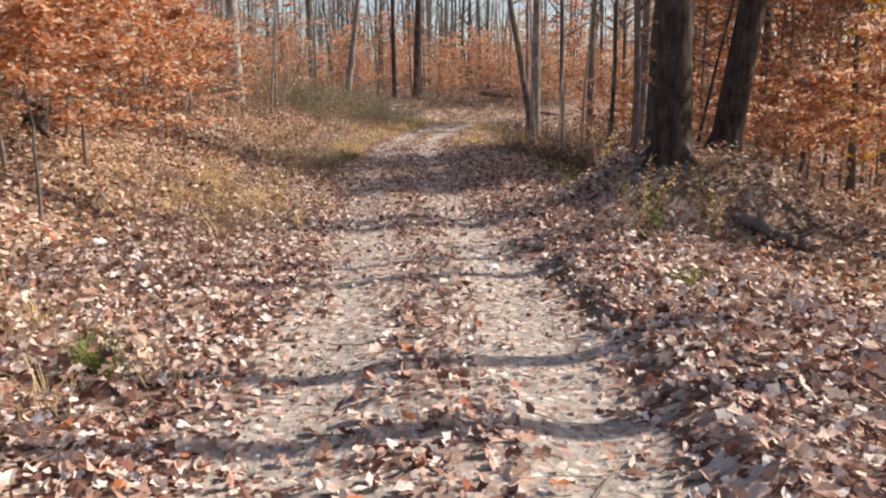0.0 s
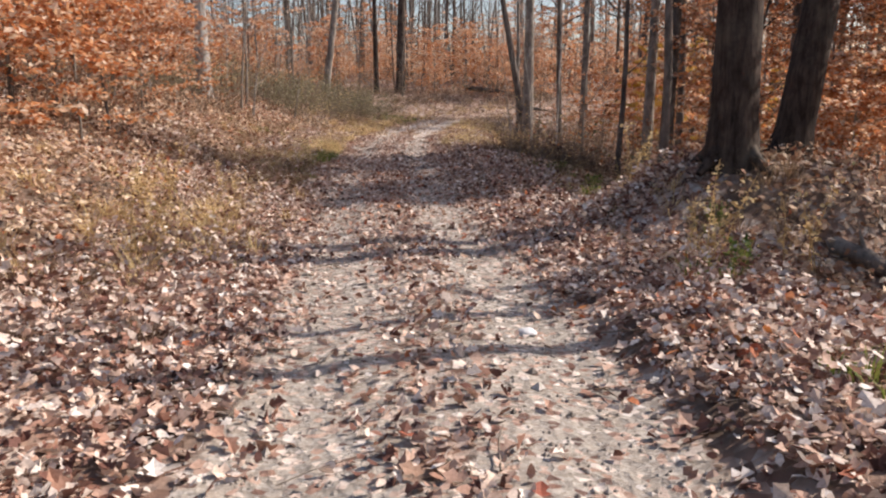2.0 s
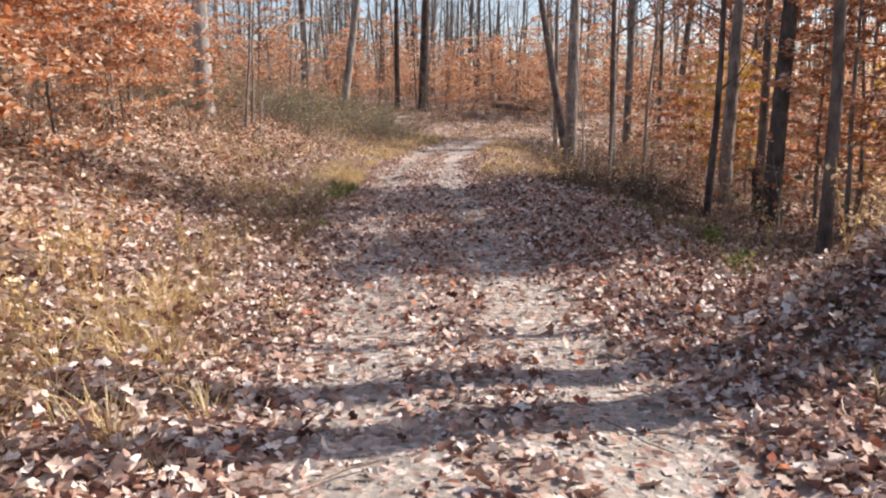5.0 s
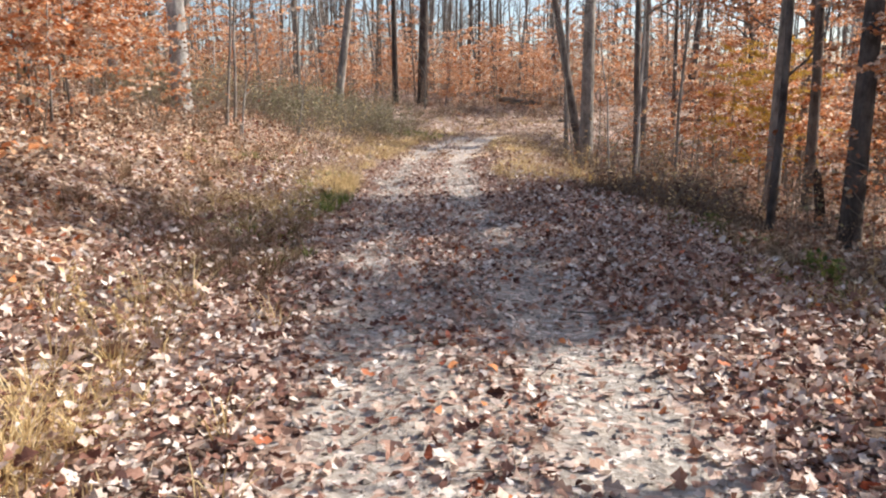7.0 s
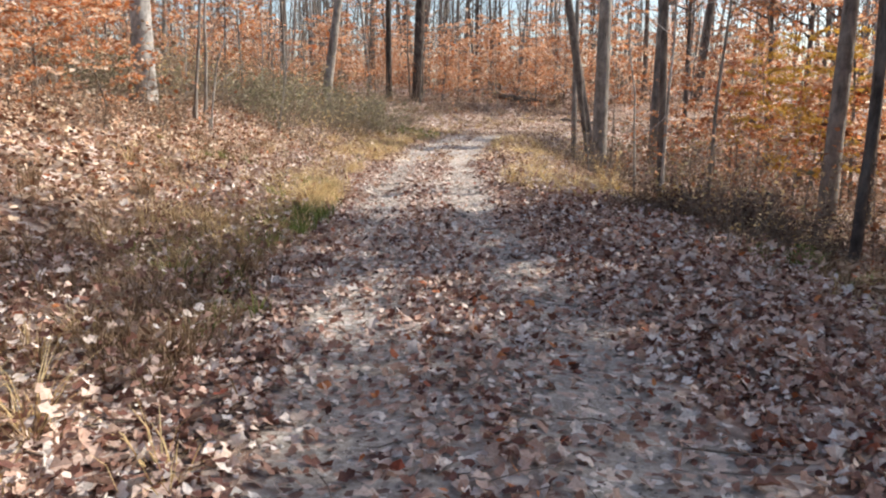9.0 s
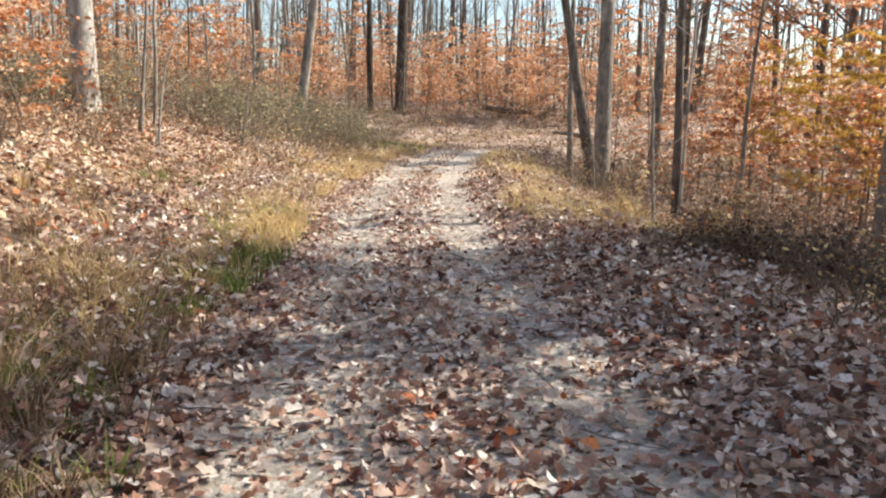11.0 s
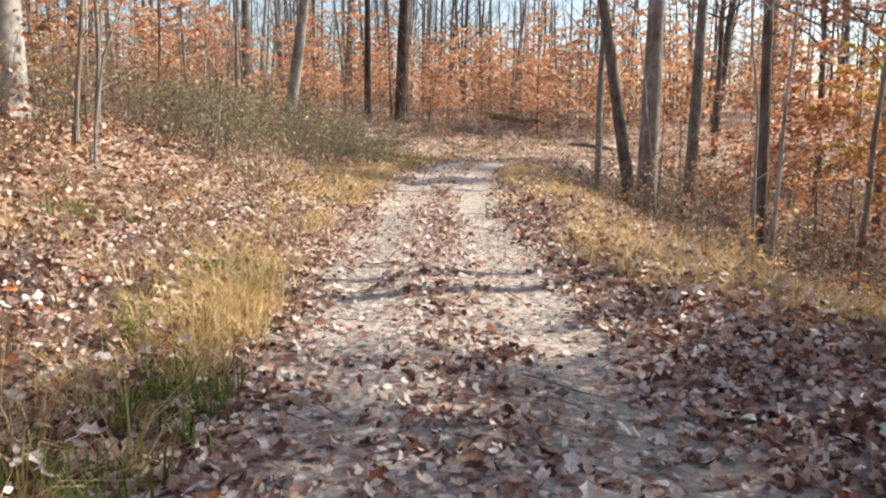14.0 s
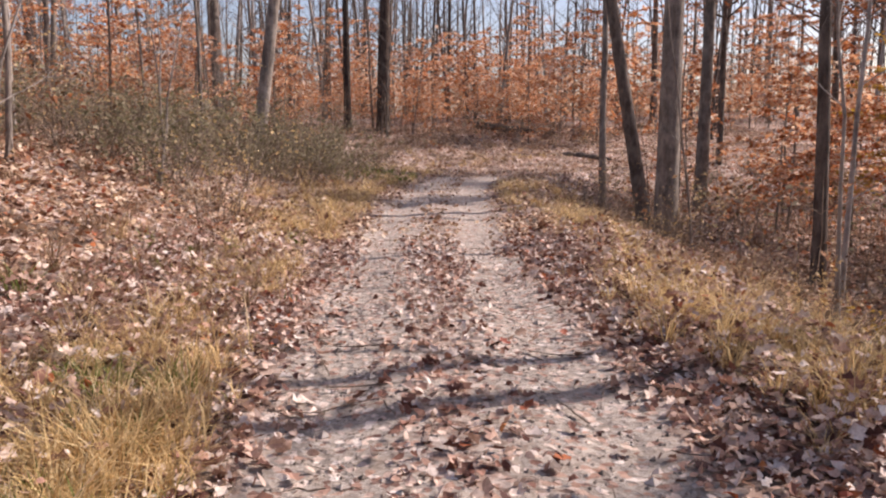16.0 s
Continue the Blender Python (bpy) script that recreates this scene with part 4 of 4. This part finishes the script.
# ---- leaf litter ----
lr = np.random.default_rng(5)


def litter(name, count, x0, x1, y0, y1, size, rim, mat, keep, label):
    x, y = lr.uniform(x0, x1, count), lr.uniform(y0, y1, count)
    ok = lr.random(count) < keep(x, y)
    x, y = x[ok], y[ok]
    n = len(x)
    caught = (np.abs(beside(x, y)) > 1.6) * (lr.random(n) < 0.35) * lr.uniform(0, 0.17, n)
    pos = np.stack([x, y, ground(x, y) + lr.uniform(0.006, 0.03, n) + caught], -1)
    V, F = leaf_mesh(rim, pos, size * lr.uniform(0.55, 1.3, n), lr.uniform(0, 6.3, n), lr.normal(0, 0.55, (n, 2)), lr.uniform(-0.3, 0.9, n), lr.uniform(-0.6, 1.0, n))
    return tagged(link(name, V, F, mat), label, "leaf litter", kind="stuff")


def cover(x, y):
    e = beside(x, y) + 0.12 * rough(x, y, 0.7)
    d = np.abs(e)
    on = np.clip((1.3 - d) / 0.22, 0, 1) * np.clip((49 - y) / 3, 0, 1)
    bare = np.interp(y, [0, 3, 5, 12, 15, 17, 20.5, 23, 26, 45], [0.3, 0.5, 0.62, 0.56, 0.44, 0.34, 0.36, 0.6, 0.62, 0.55])
    tracks = 1 - on * (bare + np.where(e > 0, 0.5, 0.38) * np.exp(-((d - 0.62) / 0.34) ** 2))
    tracks = tracks * (1 - 0.8 * np.exp(-((x - 2.75) / 0.75) ** 2 - ((y - 10.75) / 0.5) ** 2))       # bare earth on the mound, its dark soil standing in for the oaks' shadow
    return np.clip(tracks * (1.05 + 0.3 * rough(x, y, 1.3) + 0.25 * rough(x, y, 0.5)), 0.02, 1)


def near(x, y):
    return (np.abs(beside(x, y)) < 3.2) & (y < 31)


bed = litter("leaf_litter", 66000, -4.6, 3.6, 0.8, 31, 0.088, OAK_RIM, FALLEN, lambda x, y: np.where(near(x, y), cover(x, y), 0), "dry tan and brown oak leaves covering the ground")
litter("leaf_litter", 130000, -4.6, 3.6, 0.8, 31, 0.06, PLAIN_RIM, FALLEN, lambda x, y: np.where(near(x, y), cover(x, y), 0), "small dry tan and brown leaves covering the ground")
litter("leaf_litter", 95000, -8, 7, 1, 34, 0.082, PLAIN_RIM, BANK, lambda x, y: np.where(near(x, y), 0, cover(x, y)), "dry tan and brown leaves beside the track")
litter("leaf_litter", 150000, -17, 17, 2, 64, 0.105, SPRAY_RIM, BANK, lambda x, y: np.where(near(x, y), 0, cover(x, y)), "dry tan and brown leaves under the trees")
litter("red_leaf_litter", 36000, -8, 8, 0.8, 34, 0.075, PLAIN_RIM, RUSTY, lambda x, y: np.clip(0.22 + 0.5 * rough(x, y, 1.7), 0, 1) * cover(x, y), "rusty red fallen leaves scattered over the litter")

# gravel and broken twigs on the track
py = lr.uniform(1, 30, 9000)
px = centre(py) + np.where(lr.random(9000) < 0.5, -0.68, 0.68) + lr.normal(0, 0.33, 9000)
ps = lr.uniform(0.006, 0.017, 9000) * (1 + (lr.random(9000) < 0.04) * 1.3)
octa = np.array([(1, 0, 0), (0, 1, 0), (-1, 0, 0), (0, -1, 0), (0.1, 0.1, 0.7), (0, 0, -0.7)])
V = octa[None] * ps[:, None, None] * lr.uniform(0.6, 1.3, (9000, 6, 1)) + np.stack([px, py, ground(px, py) + ps * 0.2], -1)[:, None]
F = np.array([(0, 1, 4), (1, 2, 4), (2, 3, 4), (3, 0, 4), (1, 0, 5), (2, 1, 5), (3, 2, 5), (0, 3, 5)])[None] + (np.arange(9000) * 6)[:, None, None]
tagged(link("gravel", V.reshape(-1, 3), F.reshape(-1, 3), PEBBLE), "small grey-brown stones in the wheel tracks", "gravel", kind="stuff")
sticks = Tubes()
for q in range(420):
    y = lr.uniform(1, 31)
    x = float(centre(y)) + lr.normal(0, 2.2)
    a, ln = lr.uniform(0, 6.3), lr.uniform(0.12, 0.55)
    t = np.linspace(-0.5, 0.5, 4) * ln
    lx, ly = x + np.cos(a) * t + lr.normal(0, 0.01, 4), y + np.sin(a) * t + lr.normal(0, 0.01, 4)
    w = lr.uniform(0.002, 0.006)
    sticks.add(np.stack([lx, ly, ground(lx, ly) + 0.02 + lr.uniform(0, 0.02, 4)], -1), [w, w, w * 0.8, w * 0.4], 4)
tagged(sticks.mesh("fallen_twigs", TWIG), "thin broken twigs lying among the leaves", "twigs", kind="stuff")

# single large leaves along the track
singles = []
for q in range(8):
    V, F = leaf_mesh(OAK_RIM, np.zeros((1, 3)), np.array([0.10]), np.array([0.0]), lr.normal(0, 0.2, (1, 2)), lr.uniform(0, 0.5, 1), lr.uniform(-0.2, 0.8, 1))
    ob = link("leaf", V, F, SINGLE_RED if q % 4 == 0 else SINGLE_TAN, bed)
    singles.append(ob)
for q in range(300):
    y = lr.uniform(1.5, 26)
    x = float(centre(y)) + lr.normal(0, 1.3)
    ob = singles[q] if q < 8 else new("leaf", singles[q % 8].data)
    ob.parent = bed
    ob.matrix_basis = pose(x, y, gz(x, y) + 0.035, lr.normal(0, 12), lr.normal(0, 12), lr.uniform(0, 360))
